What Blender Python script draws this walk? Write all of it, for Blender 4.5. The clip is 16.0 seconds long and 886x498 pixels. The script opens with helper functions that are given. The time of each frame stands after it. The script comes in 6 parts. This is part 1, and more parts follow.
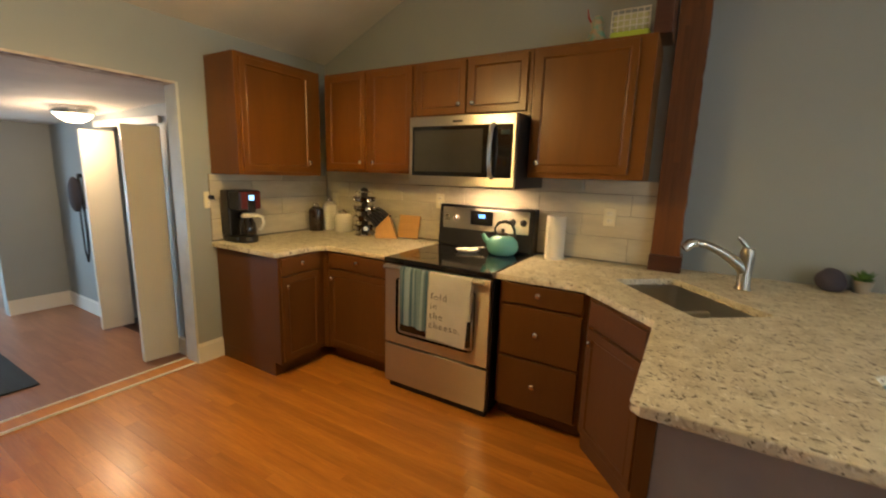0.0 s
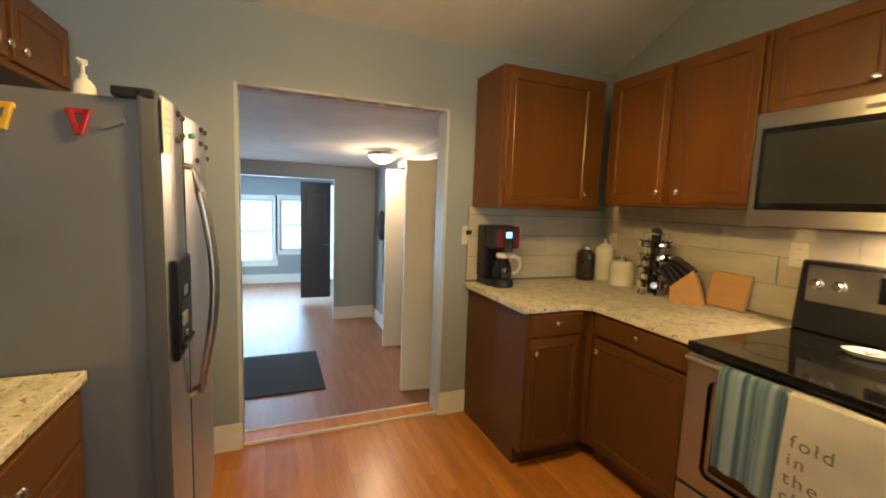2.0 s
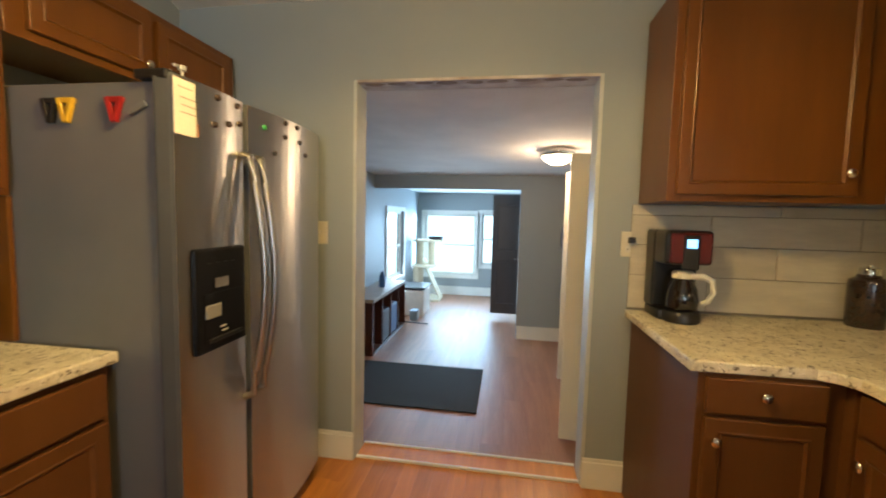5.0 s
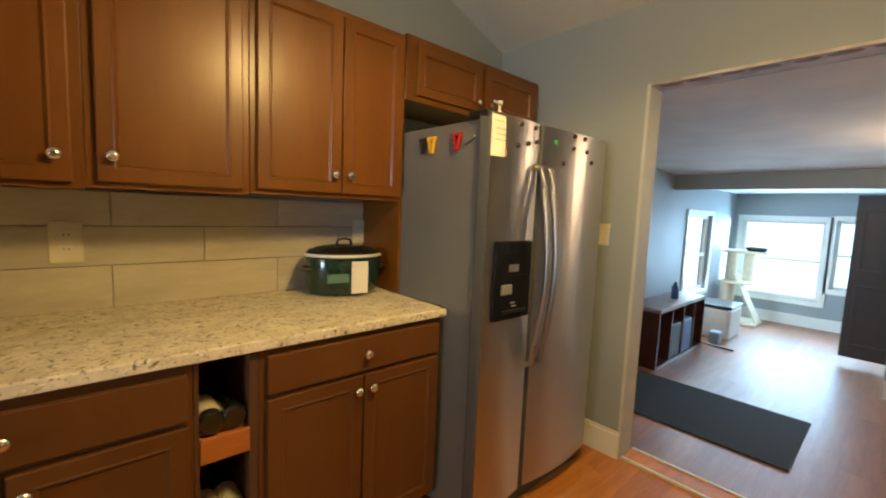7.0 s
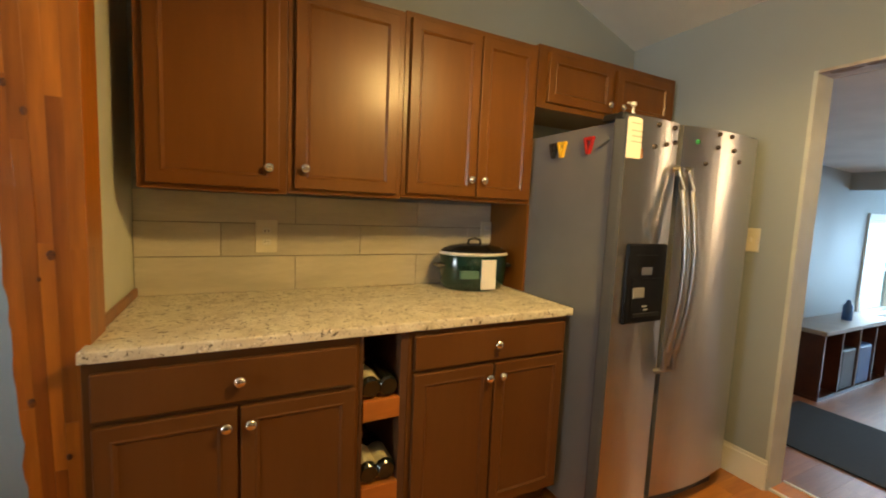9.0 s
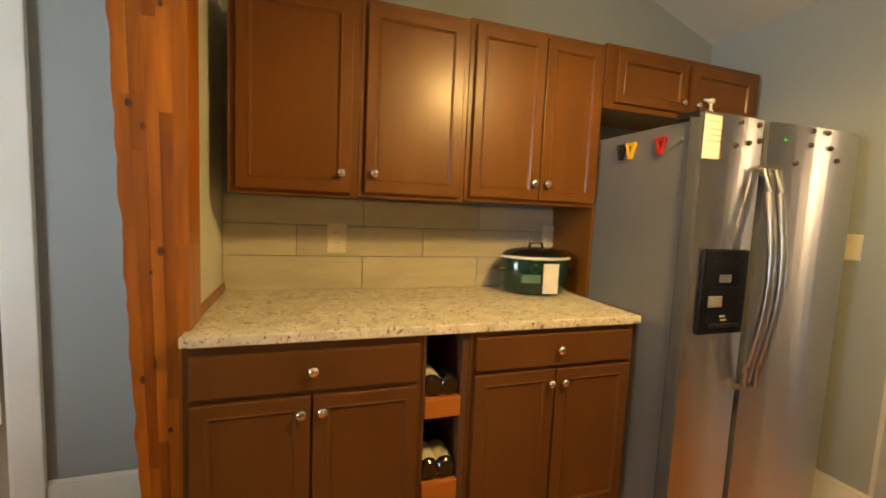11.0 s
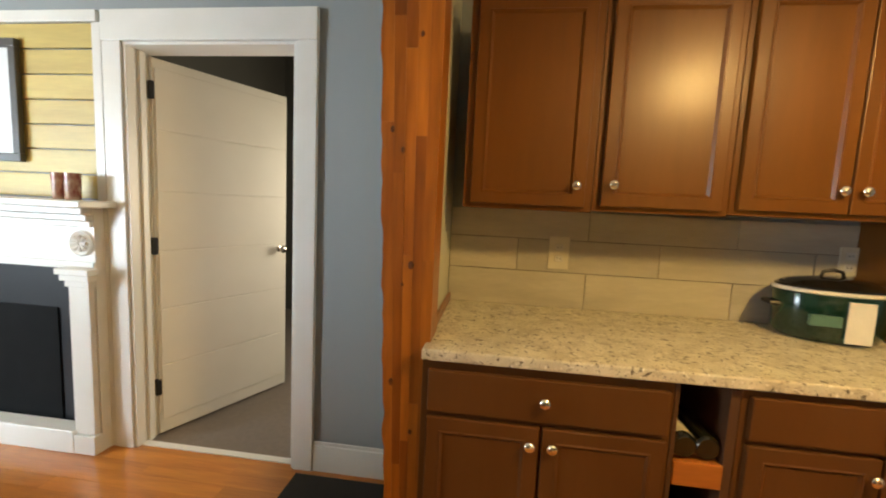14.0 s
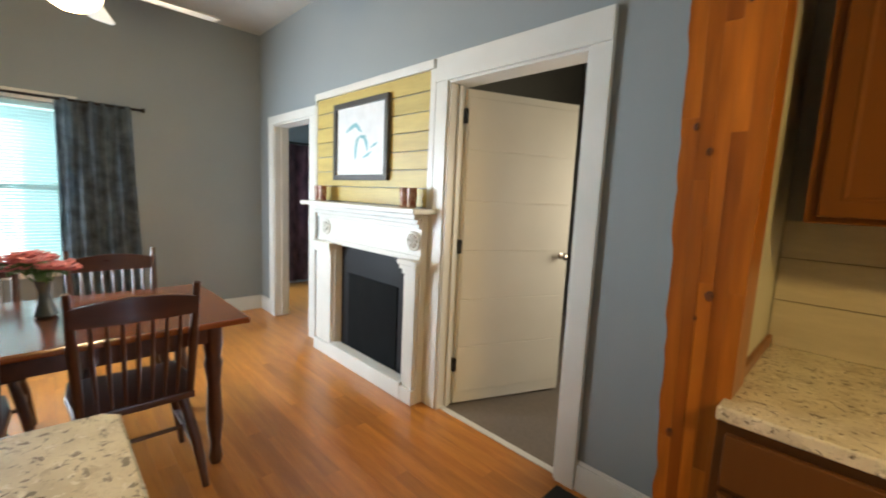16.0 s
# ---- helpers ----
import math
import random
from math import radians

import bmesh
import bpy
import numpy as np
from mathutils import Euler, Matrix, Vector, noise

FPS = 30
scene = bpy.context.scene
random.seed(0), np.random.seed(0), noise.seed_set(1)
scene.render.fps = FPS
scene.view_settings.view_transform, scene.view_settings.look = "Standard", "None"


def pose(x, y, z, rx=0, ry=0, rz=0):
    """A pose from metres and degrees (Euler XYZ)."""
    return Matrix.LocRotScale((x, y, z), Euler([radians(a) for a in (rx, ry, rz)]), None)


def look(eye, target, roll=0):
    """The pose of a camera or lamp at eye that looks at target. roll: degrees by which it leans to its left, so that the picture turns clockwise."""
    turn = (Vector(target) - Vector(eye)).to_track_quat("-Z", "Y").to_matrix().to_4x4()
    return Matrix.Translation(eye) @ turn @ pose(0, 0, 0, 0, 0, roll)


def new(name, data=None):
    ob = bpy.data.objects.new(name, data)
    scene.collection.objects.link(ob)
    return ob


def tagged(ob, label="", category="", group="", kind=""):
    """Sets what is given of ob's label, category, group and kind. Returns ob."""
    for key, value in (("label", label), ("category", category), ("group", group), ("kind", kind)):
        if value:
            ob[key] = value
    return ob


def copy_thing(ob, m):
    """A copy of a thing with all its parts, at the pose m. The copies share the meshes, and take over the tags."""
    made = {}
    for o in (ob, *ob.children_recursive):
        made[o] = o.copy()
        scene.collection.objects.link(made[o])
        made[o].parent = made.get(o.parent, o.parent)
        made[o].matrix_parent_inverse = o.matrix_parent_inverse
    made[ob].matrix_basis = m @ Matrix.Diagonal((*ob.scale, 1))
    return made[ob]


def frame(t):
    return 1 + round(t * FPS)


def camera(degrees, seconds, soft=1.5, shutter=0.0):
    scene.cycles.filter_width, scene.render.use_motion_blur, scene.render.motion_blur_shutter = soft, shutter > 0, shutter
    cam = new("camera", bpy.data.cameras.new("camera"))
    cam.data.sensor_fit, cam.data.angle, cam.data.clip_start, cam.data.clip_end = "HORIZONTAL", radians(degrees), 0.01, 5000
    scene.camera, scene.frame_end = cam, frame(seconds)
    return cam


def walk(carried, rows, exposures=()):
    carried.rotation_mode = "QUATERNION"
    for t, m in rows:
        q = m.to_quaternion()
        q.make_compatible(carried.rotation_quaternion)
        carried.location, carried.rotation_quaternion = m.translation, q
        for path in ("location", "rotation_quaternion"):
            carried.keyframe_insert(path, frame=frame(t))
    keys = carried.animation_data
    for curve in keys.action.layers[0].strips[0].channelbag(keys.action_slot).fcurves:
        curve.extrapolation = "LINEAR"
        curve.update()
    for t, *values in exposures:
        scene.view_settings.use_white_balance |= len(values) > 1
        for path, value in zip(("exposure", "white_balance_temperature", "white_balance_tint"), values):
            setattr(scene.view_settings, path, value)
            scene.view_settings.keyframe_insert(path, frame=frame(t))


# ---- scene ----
cam = camera(94.2, 16.0, soft=1.9, shutter=0.35)
PATH = [
    (0, (0.21, 0.337, 1.453), (-0.79, 2.032, 1.093), 1.7),
    (0.5, (0.167, 0.409, 1.477), (-1.052, 1.975, 1.236), 1.8),
    (1, (0.035, 0.564, 1.453), (-1.449, 1.887, 1.245), 2.0),
    (1.5, (-0.157, 0.719, 1.43), (-1.866, 1.736, 1.222), 2.1),
    (2, (-0.356, 0.885, 1.415), (-2.194, 1.642, 1.197), 2.1),
    (2.5, (-0.581, 1.061, 1.401), (-2.453, 1.728, 1.176), 1.9),
    (3, (-0.818, 1.197, 1.391), (-2.704, 1.819, 1.161), 1.7),
    (3.2, (-0.869, 1.245, 1.376), (-2.775, 1.813, 1.154), 1.9),
    (5.3, (-0.713, 1.512, 1.323), (-2.639, 1.004, 1.149), 1.7),
    (5.5, (-0.686, 1.527, 1.341), (-2.568, 0.878, 1.15), 2.0),
    (6, (-0.671, 1.541, 1.322), (-2.406, 0.565, 1.138), 2.1),
    (6.5, (-0.642, 1.594, 1.324), (-2.175, 0.322, 1.143), 2.3),
    (7, (-0.61, 1.627, 1.323), (-1.944, 0.148, 1.134), 2.4),
    (7.5, (-0.584, 1.632, 1.314), (-1.78, 0.04, 1.124), 2.4),
    (8, (-0.549, 1.656, 1.316), (-1.652, -0.002, 1.127), 2.4),
    (8.5, (-0.521, 1.667, 1.303), (-1.531, -0.049, 1.116), 2.5),
    (9, (-0.474, 1.681, 1.311), (-1.369, -0.097, 1.119), 2.5),
    (9.5, (-0.453, 1.697, 1.312), (-1.213, -0.142, 1.117), 2.6),
    (12, (-0.447, 1.692, 1.3), (-0.903, -0.246, 1.111), 2.6),
    (12.5, (-0.454, 1.678, 1.305), (-0.671, -0.3, 1.102), 2.8),
    (13, (-0.42, 1.664, 1.303), (-0.413, -0.326, 1.101), 2.8),
    (13.5, (-0.374, 1.6, 1.322), (-0.257, -0.385, 1.109), 2.8),
    (14, (-0.308, 1.561, 1.341), (-0.064, -0.413, 1.131), 2.7),
    (14.5, (-0.285, 1.537, 1.345), (0.172, -0.398, 1.125), 2.6),
    (15, (-0.298, 1.512, 1.345), (0.504, -0.307, 1.122), 2.8),
    (15.5, (-0.305, 1.494, 1.361), (0.823, -0.141, 1.125), 2.8),
    (16, (-0.305, 1.486, 1.365), (1.113, 0.098, 1.113), 2.6),
]
EXPOSURES = [(0, 0.03, 6650, 10), (0.5, 0.02, 6300, 10), (1.5, 0.02, 6250, 10), (3, 0.06, 6250, 10), (6, 0.0, 6250, 10), (9, 0.14, 6600, 10), (12, 0.34, 6750, 10), (14, 0.15, 6400, 10), (15, 0.04, 6350, 10), (16, -0.08, 6350, 10)]

walk(cam, [(t, look(eye, target, roll)) for t, eye, target, roll in PATH], EXPOSURES)

# ---- light of the place ----
world = bpy.data.worlds.new("sky")
scene.world = world
world.use_nodes = True
wn = world.node_tree
sky = wn.nodes.new("ShaderNodeTexSky")
sky.sky_type, sky.sun_disc = "NISHITA", False
sky.sun_elevation, sky.sun_rotation = radians(42), radians(110)
wn.links.new(sky.outputs[0], wn.nodes["Background"].inputs[0])
wn.nodes["Background"].inputs[1].default_value = 0.12
sun = new("sun", bpy.data.lights.new("sun", "SUN"))
sun.data.energy, sun.data.angle, sun.data.color = 1.0, radians(12), (1, 0.96, 0.9)
sun.matrix_world = look((0, 0, 8), (-3.2, -5.5, 0))


def lamp(name, kind, at, power, color, size=0.1, target=None, spread=None):
    data = bpy.data.lights.new(name, kind)
    data.energy, data.color = power, color
    if kind == "AREA":
        data.shape = "RECTANGLE"
        data.size, data.size_y = size
        if spread:
            data.spread = radians(spread)
    else:
        data.shadow_soft_size = size
    ob = new(name, data)
    ob.matrix_world = look(at, target) if target else Matrix.Translation(at)
    return ob


WARM, DAY = (1.0, 0.65, 0.215), (0.60, 0.82, 1.0)
FAN = (-1.42, 1.29, 2.28)        # kitchen fan's bowl
FAN2 = (2.52, 1.33, 2.27)        # dining fan's bowl
LAMP_W = (-4.52, 1.90, 1.90)    # side room's flush lamp
lamp("kitchen_bulb", "POINT", (FAN[0], FAN[1], FAN[2] - 0.13), 33, WARM, 0.11)
# the bowl throws more of its light down than up
down = lamp("kitchen_bowl_light", "SPOT", (FAN[0], FAN[1], FAN[2] - 0.14), 57, WARM, 0.11, (FAN[0], FAN[1] + 0.0001, 0))
down.data.spot_size, down.data.spot_blend = radians(180), 0.28
lamp("dining_bulb", "POINT", (FAN2[0], FAN2[1], FAN2[2] - 0.13), 34, (1.0, 0.76, 0.42), 0.09)
lamp("side_room_bulb", "POINT", (LAMP_W[0], LAMP_W[1], LAMP_W[2] - 0.13), 28, (1.0, 0.70, 0.42), 0.09)
lamp("hood_bulb", "AREA", (-1.05, 3.0, 1.36), 6.0, (1, 0.66, 0.34), (0.30, 0.06), (-1.05, 3.02, 0))
lamp("west_window_light", "AREA", (-8.78, 0.45, 0.82), 105, (0.44, 0.72, 1.0), (1.9, 1.1), (0, 0.6, 1.1))
lamp("south_window_light", "AREA", (-7.2, -0.24, 0.82), 55, DAY, (0.9, 1.0), (-7.2, 3, 0.2))
# unseen warm fill added in the bedroom to brighten the open door
lamp("bedroom_door_fill", "AREA", (-0.16, -1.9, 1.35), 27, (1.0, 0.84, 0.60), (0.9, 1.1), (1.3, -0.9, 1.0))
lamp("front_room_window_light", "AREA", (5.45, -1.9, 1.4), 110, DAY, (1.1, 1.1), (3.0, -1.4, 0.9))
lamp("east_window_light", "AREA", (4.33, 2.10, 1.2), 95, (0.80, 0.92, 1.0), (1.5, 1.3), (2.2, -0.3, 1.0), 120)

# ---- materials ----


def material(name, color, rough=0.5, metal=0.0, spot=None, grain=0.0, scale=(8, 8, 8), bump=0.0, bump_scale=40, random_piece=0.0, coat=0.0, detail=4, vary=0.18, coat_rough=0.12, spec=0.5):
    """Principled surface: base colour, a second colour in large soft patches, fine grain and relief."""
    m = bpy.data.materials.new(name)
    m.use_nodes = True
    t = m.node_tree
    b = t.nodes["Principled BSDF"]
    b.inputs["Roughness"].default_value, b.inputs["Metallic"].default_value = rough, metal
    b.inputs["Coat Weight"].default_value = coat
    b.inputs["Specular IOR Level"].default_value = spec
    b.inputs["Coat Roughness"].default_value = coat_rough
    co = t.nodes.new("ShaderNodeTexCoord")
    mp = t.nodes.new("ShaderNodeMapping")
    mp.inputs["Scale"].default_value = scale
    t.links.new(co.outputs["Object"], mp.inputs["Vector"])
    n = t.nodes.new("ShaderNodeTexNoise")
    n.inputs["Scale"].default_value, n.inputs["Detail"].default_value = 1.0, detail
    t.links.new(mp.outputs[0], n.inputs["Vector"])
    ramp = t.nodes.new("ShaderNodeValToRGB")
    ramp.color_ramp.elements[0].position, ramp.color_ramp.elements[1].position = 0.32, 0.68
    a = color
    c = spot or tuple(v * 0.86 for v in color)
    ramp.color_ramp.elements[0].color = (*c, 1)
    ramp.color_ramp.elements[1].color = (*a, 1)
    t.links.new(n.outputs["Fac"], ramp.inputs[0])
    last = ramp.outputs[0]
    if grain:
        f = t.nodes.new("ShaderNodeTexNoise")
        f.inputs["Scale"].default_value, f.inputs["Detail"].default_value = 6.0, 6
        t.links.new(mp.outputs[0], f.inputs["Vector"])
        mr = t.nodes.new("ShaderNodeMapRange")
        mr.inputs["To Min"].default_value, mr.inputs["To Max"].default_value = 1 - grain, 1 + grain
        t.links.new(f.outputs["Fac"], mr.inputs["Value"])
        mx = t.nodes.new("ShaderNodeVectorMath")
        mx.operation = "MULTIPLY"
        t.links.new(last, mx.inputs[0])
        t.links.new(mr.outputs[0], mx.inputs[1])
        last = mx.outputs[0]
    if random_piece:
        oi = t.nodes.new("ShaderNodeObjectInfo")
        mr = t.nodes.new("ShaderNodeMapRange")
        mr.inputs["To Min"].default_value, mr.inputs["To Max"].default_value = 1 - random_piece, 1 + random_piece
        t.links.new(oi.outputs["Random"], mr.inputs["Value"])
        mx = t.nodes.new("ShaderNodeVectorMath")
        mx.operation = "MULTIPLY"
        t.links.new(last, mx.inputs[0])
        t.links.new(mr.outputs[0], mx.inputs[1])
        last = mx.outputs[0]
        mv = t.nodes.new("ShaderNodeVectorMath")
        mv.operation = "SCALE"
        mv.inputs[0].default_value = (13.0, 7.0, 5.0)
        t.links.new(oi.outputs["Random"], mv.inputs["Scale"])
        t.links.new(mv.outputs[0], mp.inputs["Location"])
    t.links.new(last, b.inputs["Base Color"])
    rm = t.nodes.new("ShaderNodeMapRange")
    rm.inputs["To Min"].default_value, rm.inputs["To Max"].default_value = max(0.02, rough * (1 - vary)), min(1, rough * (1 + vary))
    t.links.new(n.outputs["Fac"], rm.inputs["Value"])
    t.links.new(rm.outputs[0], b.inputs["Roughness"])
    if bump:
        bn = t.nodes.new("ShaderNodeTexNoise")
        bn.inputs["Scale"].default_value, bn.inputs["Detail"].default_value = bump_scale, 3
        t.links.new(co.outputs["Object"], bn.inputs["Vector"])
        bp = t.nodes.new("ShaderNodeBump")
        bp.inputs["Strength"].default_value, bp.inputs["Distance"].default_value = bump, 0.004
        t.links.new(bn.outputs["Fac"], bp.inputs["Height"])
        t.links.new(bp.outputs[0], b.inputs["Normal"])
    return m


def glow(name, color, strength):
    m = bpy.data.materials.new(name)
    m.use_nodes = True
    b = m.node_tree.nodes["Principled BSDF"]
    b.inputs["Base Color"].default_value = (*color, 1)
    b.inputs["Emission Color"].default_value = (*color, 1)
    b.inputs["Emission Strength"].default_value = strength
    return m


def glass(name, color=(0.95, 0.97, 0.97), rough=0.03):
    m = bpy.data.materials.new(name)
    m.use_nodes = True
    b = m.node_tree.nodes["Principled BSDF"]
    b.inputs["Base Color"].default_value = (*color, 1)
    b.inputs["Roughness"].default_value, b.inputs["Transmission Weight"].default_value = rough, 1.0
    b.inputs["IOR"].default_value = 1.45
    return m


def granite(name):
    m = material(name, (0.78, 0.74, 0.60), 0.40, spot=(0.56, 0.51, 0.39), scale=(13, 13, 13), spec=0.32)
    t = m.node_tree
    b = t.nodes["Principled BSDF"]
    base = b.inputs["Base Color"].links[0].from_socket
    co = [n for n in t.nodes if n.type == "TEX_COORD"][0]
    last = base
    for scale, lo, hi, tone in ((30, 0.58, 0.66, (0.46, 0.41, 0.31)), (58, 0.590, 0.635, (0.15, 0.125, 0.09)), (60, 0.61, 0.66, (0.86, 0.83, 0.74)), (170, 0.60, 0.68, (0.36, 0.31, 0.24))):
        n = t.nodes.new("ShaderNodeTexNoise")
        n.inputs["Scale"].default_value, n.inputs["Detail"].default_value, n.inputs["Roughness"].default_value = scale, 3, 0.6
        n.inputs["Distortion"].default_value = 0.6
        t.links.new(co.outputs["Object"], n.inputs["Vector"])
        r = t.nodes.new("ShaderNodeMapRange")
        r.inputs["From Min"].default_value, r.inputs["From Max"].default_value = lo, hi
        t.links.new(n.outputs["Fac"], r.inputs["Value"])
        mx = t.nodes.new("ShaderNodeMix")
        mx.data_type = "RGBA"
        mx.inputs[7].default_value = (*tone, 1)
        t.links.new(r.outputs[0], mx.inputs[0])
        t.links.new(last, mx.inputs[6])
        last = mx.outputs[2]
    t.links.new(last, b.inputs["Base Color"])
    return m


PAINT = material("grey_blue_wall_paint", (0.30, 0.335, 0.35), 0.55, spot=(0.28, 0.315, 0.33), scale=(1.5, 1.5, 1.5), bump=0.12, bump_scale=160)
CEIL = material("ceiling_paint", (0.60, 0.60, 0.58), 0.7, scale=(2, 2, 2), bump=0.15, bump_scale=90)
POPCORN = material("textured_ceiling_plaster", (0.76, 0.73, 0.70), 0.9, scale=(3, 3, 3), bump=0.6, bump_scale=55)
TRIM = material("white_trim_paint", (0.78, 0.78, 0.75), 0.35, spot=(0.73, 0.73, 0.69), scale=(4, 4, 4), bump=0.05)
CREAM = material("cream_plaster", (0.62, 0.62, 0.50), 0.5, scale=(3, 3, 3), bump=0.1, bump_scale=120)
CHERRY = material("stained_cherry_wood", (0.170, 0.060, 0.0055), 0.42, spot=(0.132, 0.045, 0.0038), grain=0.10, scale=(7, 7, 1.1), bump=0.05, bump_scale=60, random_piece=0.07, coat=0.30, coat_rough=0.26, spec=0.3)
BASEWOOD = material("brown_cabinet_stain", (0.120, 0.048, 0.012), 0.46, spot=(0.104, 0.040, 0.0095), grain=0.09, scale=(7, 7, 1.1), bump=0.05, bump_scale=60, random_piece=0.07, coat=0.1, coat_rough=0.25, spec=0.3)
INNER = material("cabinet_interior_shade", (0.10, 0.045, 0.02), 0.6)
GRANITE = granite("speckled_granite")
TILE = material("grey_beige_wall_tile", (0.57, 0.53, 0.43), 0.30, spot=(0.46, 0.425, 0.345), grain=0.10, scale=(3, 14, 14), random_piece=0.07, coat=0.2)
GROUT = material("tile_grout", (0.20, 0.185, 0.15), 0.9)


def brushed(name, scale, turn, color=(0.50, 0.485, 0.46), rough=0.36):
    """Stainless sheet whose fine scratches draw each highlight out into a streak."""
    m = material(name, color, rough, 1.0, spot=tuple(v * 0.97 for v in color), grain=0.02, scale=scale, vary=0.05)
    t = m.node_tree
    b = t.nodes["Principled BSDF"]
    tn = t.nodes.new("ShaderNodeTangent")
    tn.direction_type, tn.axis = "RADIAL", "Z"
    t.links.new(tn.outputs[0], b.inputs["Tangent"])
    b.inputs["Anisotropic"].default_value, b.inputs["Anisotropic Rotation"].default_value = 0.88, turn
    return m


STEEL = brushed("brushed_stainless", (60, 60, 0.6), 0.25, (0.52, 0.50, 0.47), 0.33)
STEEL_H = brushed("brushed_stainless_across", (0.6, 60, 60), 0.25, (0.54, 0.52, 0.49), 0.36)
HANDLE_STEEL = material("satin_steel_handle", (0.46, 0.45, 0.43), 0.36, 1.0, grain=0.03, scale=(40, 40, 2))
FRIDGE_SIDE = material("grey_fridge_side", (0.20, 0.205, 0.21), 0.42, 0.3, scale=(3, 3, 3), bump=0.05, bump_scale=200)
CHROME = material("chrome", (0.78, 0.77, 0.75), 0.12, 1.0)
NICKEL = material("satin_nickel", (0.80, 0.76, 0.70), 0.2, 1.0)
BLACK = material("black_plastic", (0.012, 0.012, 0.013), 0.32)
BLACK_GLASS = material("black_glass", (0.006, 0.006, 0.007), 0.05, coat=0.5)
DARK_METAL = material("dark_metal", (0.035, 0.034, 0.033), 0.4, 0.6)
WHITE_PL = material("white_plastic", (0.75, 0.73, 0.66), 0.35)
IVORY = material("ivory_switch_plate", (0.72, 0.68, 0.54), 0.35)
RED = material("red_plastic", (0.35, 0.015, 0.012), 0.3)
YELLOW = material("yellow_plastic", (0.75, 0.45, 0.02), 0.4)
TEAL = material("teal_enamel", (0.14, 0.43, 0.42), 0.12, coat=0.6)
PAPER = material("white_paper", (0.78, 0.75, 0.68), 0.8, bump=0.15, bump_scale=90)
WOODLT = material("pale_maple_wood", (0.55, 0.31, 0.11), 0.45, grain=0.15, scale=(3, 20, 20))
PINE = material("orange_stained_pine", (0.43, 0.142, 0.013), 0.36, spot=(0.20, 0.054, 0.006), grain=0.40, scale=(9, 9, 0.9), bump=0.2, bump_scale=30, random_piece=0.10, coat=0.3, coat_rough=0.2)
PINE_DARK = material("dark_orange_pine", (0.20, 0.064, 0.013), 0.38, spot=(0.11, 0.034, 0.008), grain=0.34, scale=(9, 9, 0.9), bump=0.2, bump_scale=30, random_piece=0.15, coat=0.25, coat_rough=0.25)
PINE_SHELF = material("orange_shelf_wood", (0.42, 0.14, 0.025), 0.35, grain=0.2, scale=(2, 14, 14))
FLOORWOOD = material("orange_oak_floor", (0.56, 0.222, 0.038), 0.33, spot=(0.41, 0.142, 0.022), grain=0.22, scale=(1.6, 16, 16), bump=0.04, bump_scale=40, random_piece=0.15, coat=0.36, coat_rough=0.22)
FLOORWEST = material("brown_laminate_floor", (0.34, 0.160, 0.090), 0.46, spot=(0.24, 0.100, 0.055), grain=0.22, scale=(1.6, 16, 16), random_piece=0.12, coat=0.22, coat_rough=0.3)
CARPET = material("beige_carpet", (0.21, 0.175, 0.145), 0.95, scale=(30, 30, 30), bump=0.6, bump_scale=300)
MATDARK = material("charcoal_mat", (0.022, 0.022, 0.023), 0.95, scale=(20, 20, 20), bump=0.6, bump_scale=260)
YELLOW_WOOD = material("yellow_painted_boards", (0.62, 0.50, 0.16), 0.45, spot=(0.50, 0.38, 0.12), grain=0.12, scale=(2, 10, 16), bump=0.25, bump_scale=30, random_piece=0.06)
SOOT = material("black_firebox", (0.011, 0.012, 0.015), 0.45, scale=(5, 5, 5), spec=0.2)
DARKWOOD = material("dark_dining_wood", (0.070, 0.022, 0.011), 0.30, spot=(0.045, 0.014, 0.008), grain=0.2, scale=(3, 12, 12), coat=0.3)
TABLEWOOD = material("reddish_table_wood", (0.24, 0.075, 0.026), 0.22, spot=(0.17, 0.05, 0.018), grain=0.2, scale=(12, 1.4, 12), coat=0.4)
CURTAIN = material("slate_print_curtain", (0.22, 0.28, 0.325), 0.85, spot=(0.085, 0.110, 0.135), scale=(9, 9, 9), detail=2, bump=0.2, bump_scale=200)
CURTAIN2 = material("dark_plum_curtain", (0.20, 0.11, 0.13), 0.9, spot=(0.07, 0.04, 0.05), scale=(9, 9, 5), detail=2)
BLINDS = material("white_blinds", (0.70, 0.78, 0.78), 0.5)
tb_ = BLINDS.node_tree
mix_ = tb_.nodes.new("ShaderNodeMixShader")
trl_ = tb_.nodes.new("ShaderNodeBsdfTranslucent")
trl_.inputs["Color"].default_value = (0.62, 0.80, 0.80, 1)
mix_.inputs[0].default_value = 0.55
tb_.links.new(tb_.nodes["Principled BSDF"].outputs[0], mix_.inputs[1])
tb_.links.new(trl_.outputs[0], mix_.inputs[2])
tb_.links.new(mix_.outputs[0], tb_.nodes["Material Output"].inputs["Surface"])
LEAF = material("green_leaf", (0.06, 0.16, 0.03), 0.5, scale=(20, 20, 20))
PINK = material("pink_petals", (0.72, 0.22, 0.22), 0.6, scale=(20, 20, 20))
BLUE_CLOTH = material("teal_striped_cloth", (0.46, 0.62, 0.70), 0.9, spot=(0.07, 0.17, 0.27), scale=(55, 0.6, 0.6), bump=0.4, bump_scale=350, detail=1)
WHITE_CLOTH = material("cream_flour_sack_cloth", (0.94, 0.91, 0.82), 0.9, scale=(6, 6, 6), bump=0.35, bump_scale=350)
TOWEL_INK = material("faded_brown_ink", (0.10, 0.08, 0.06), 0.8)
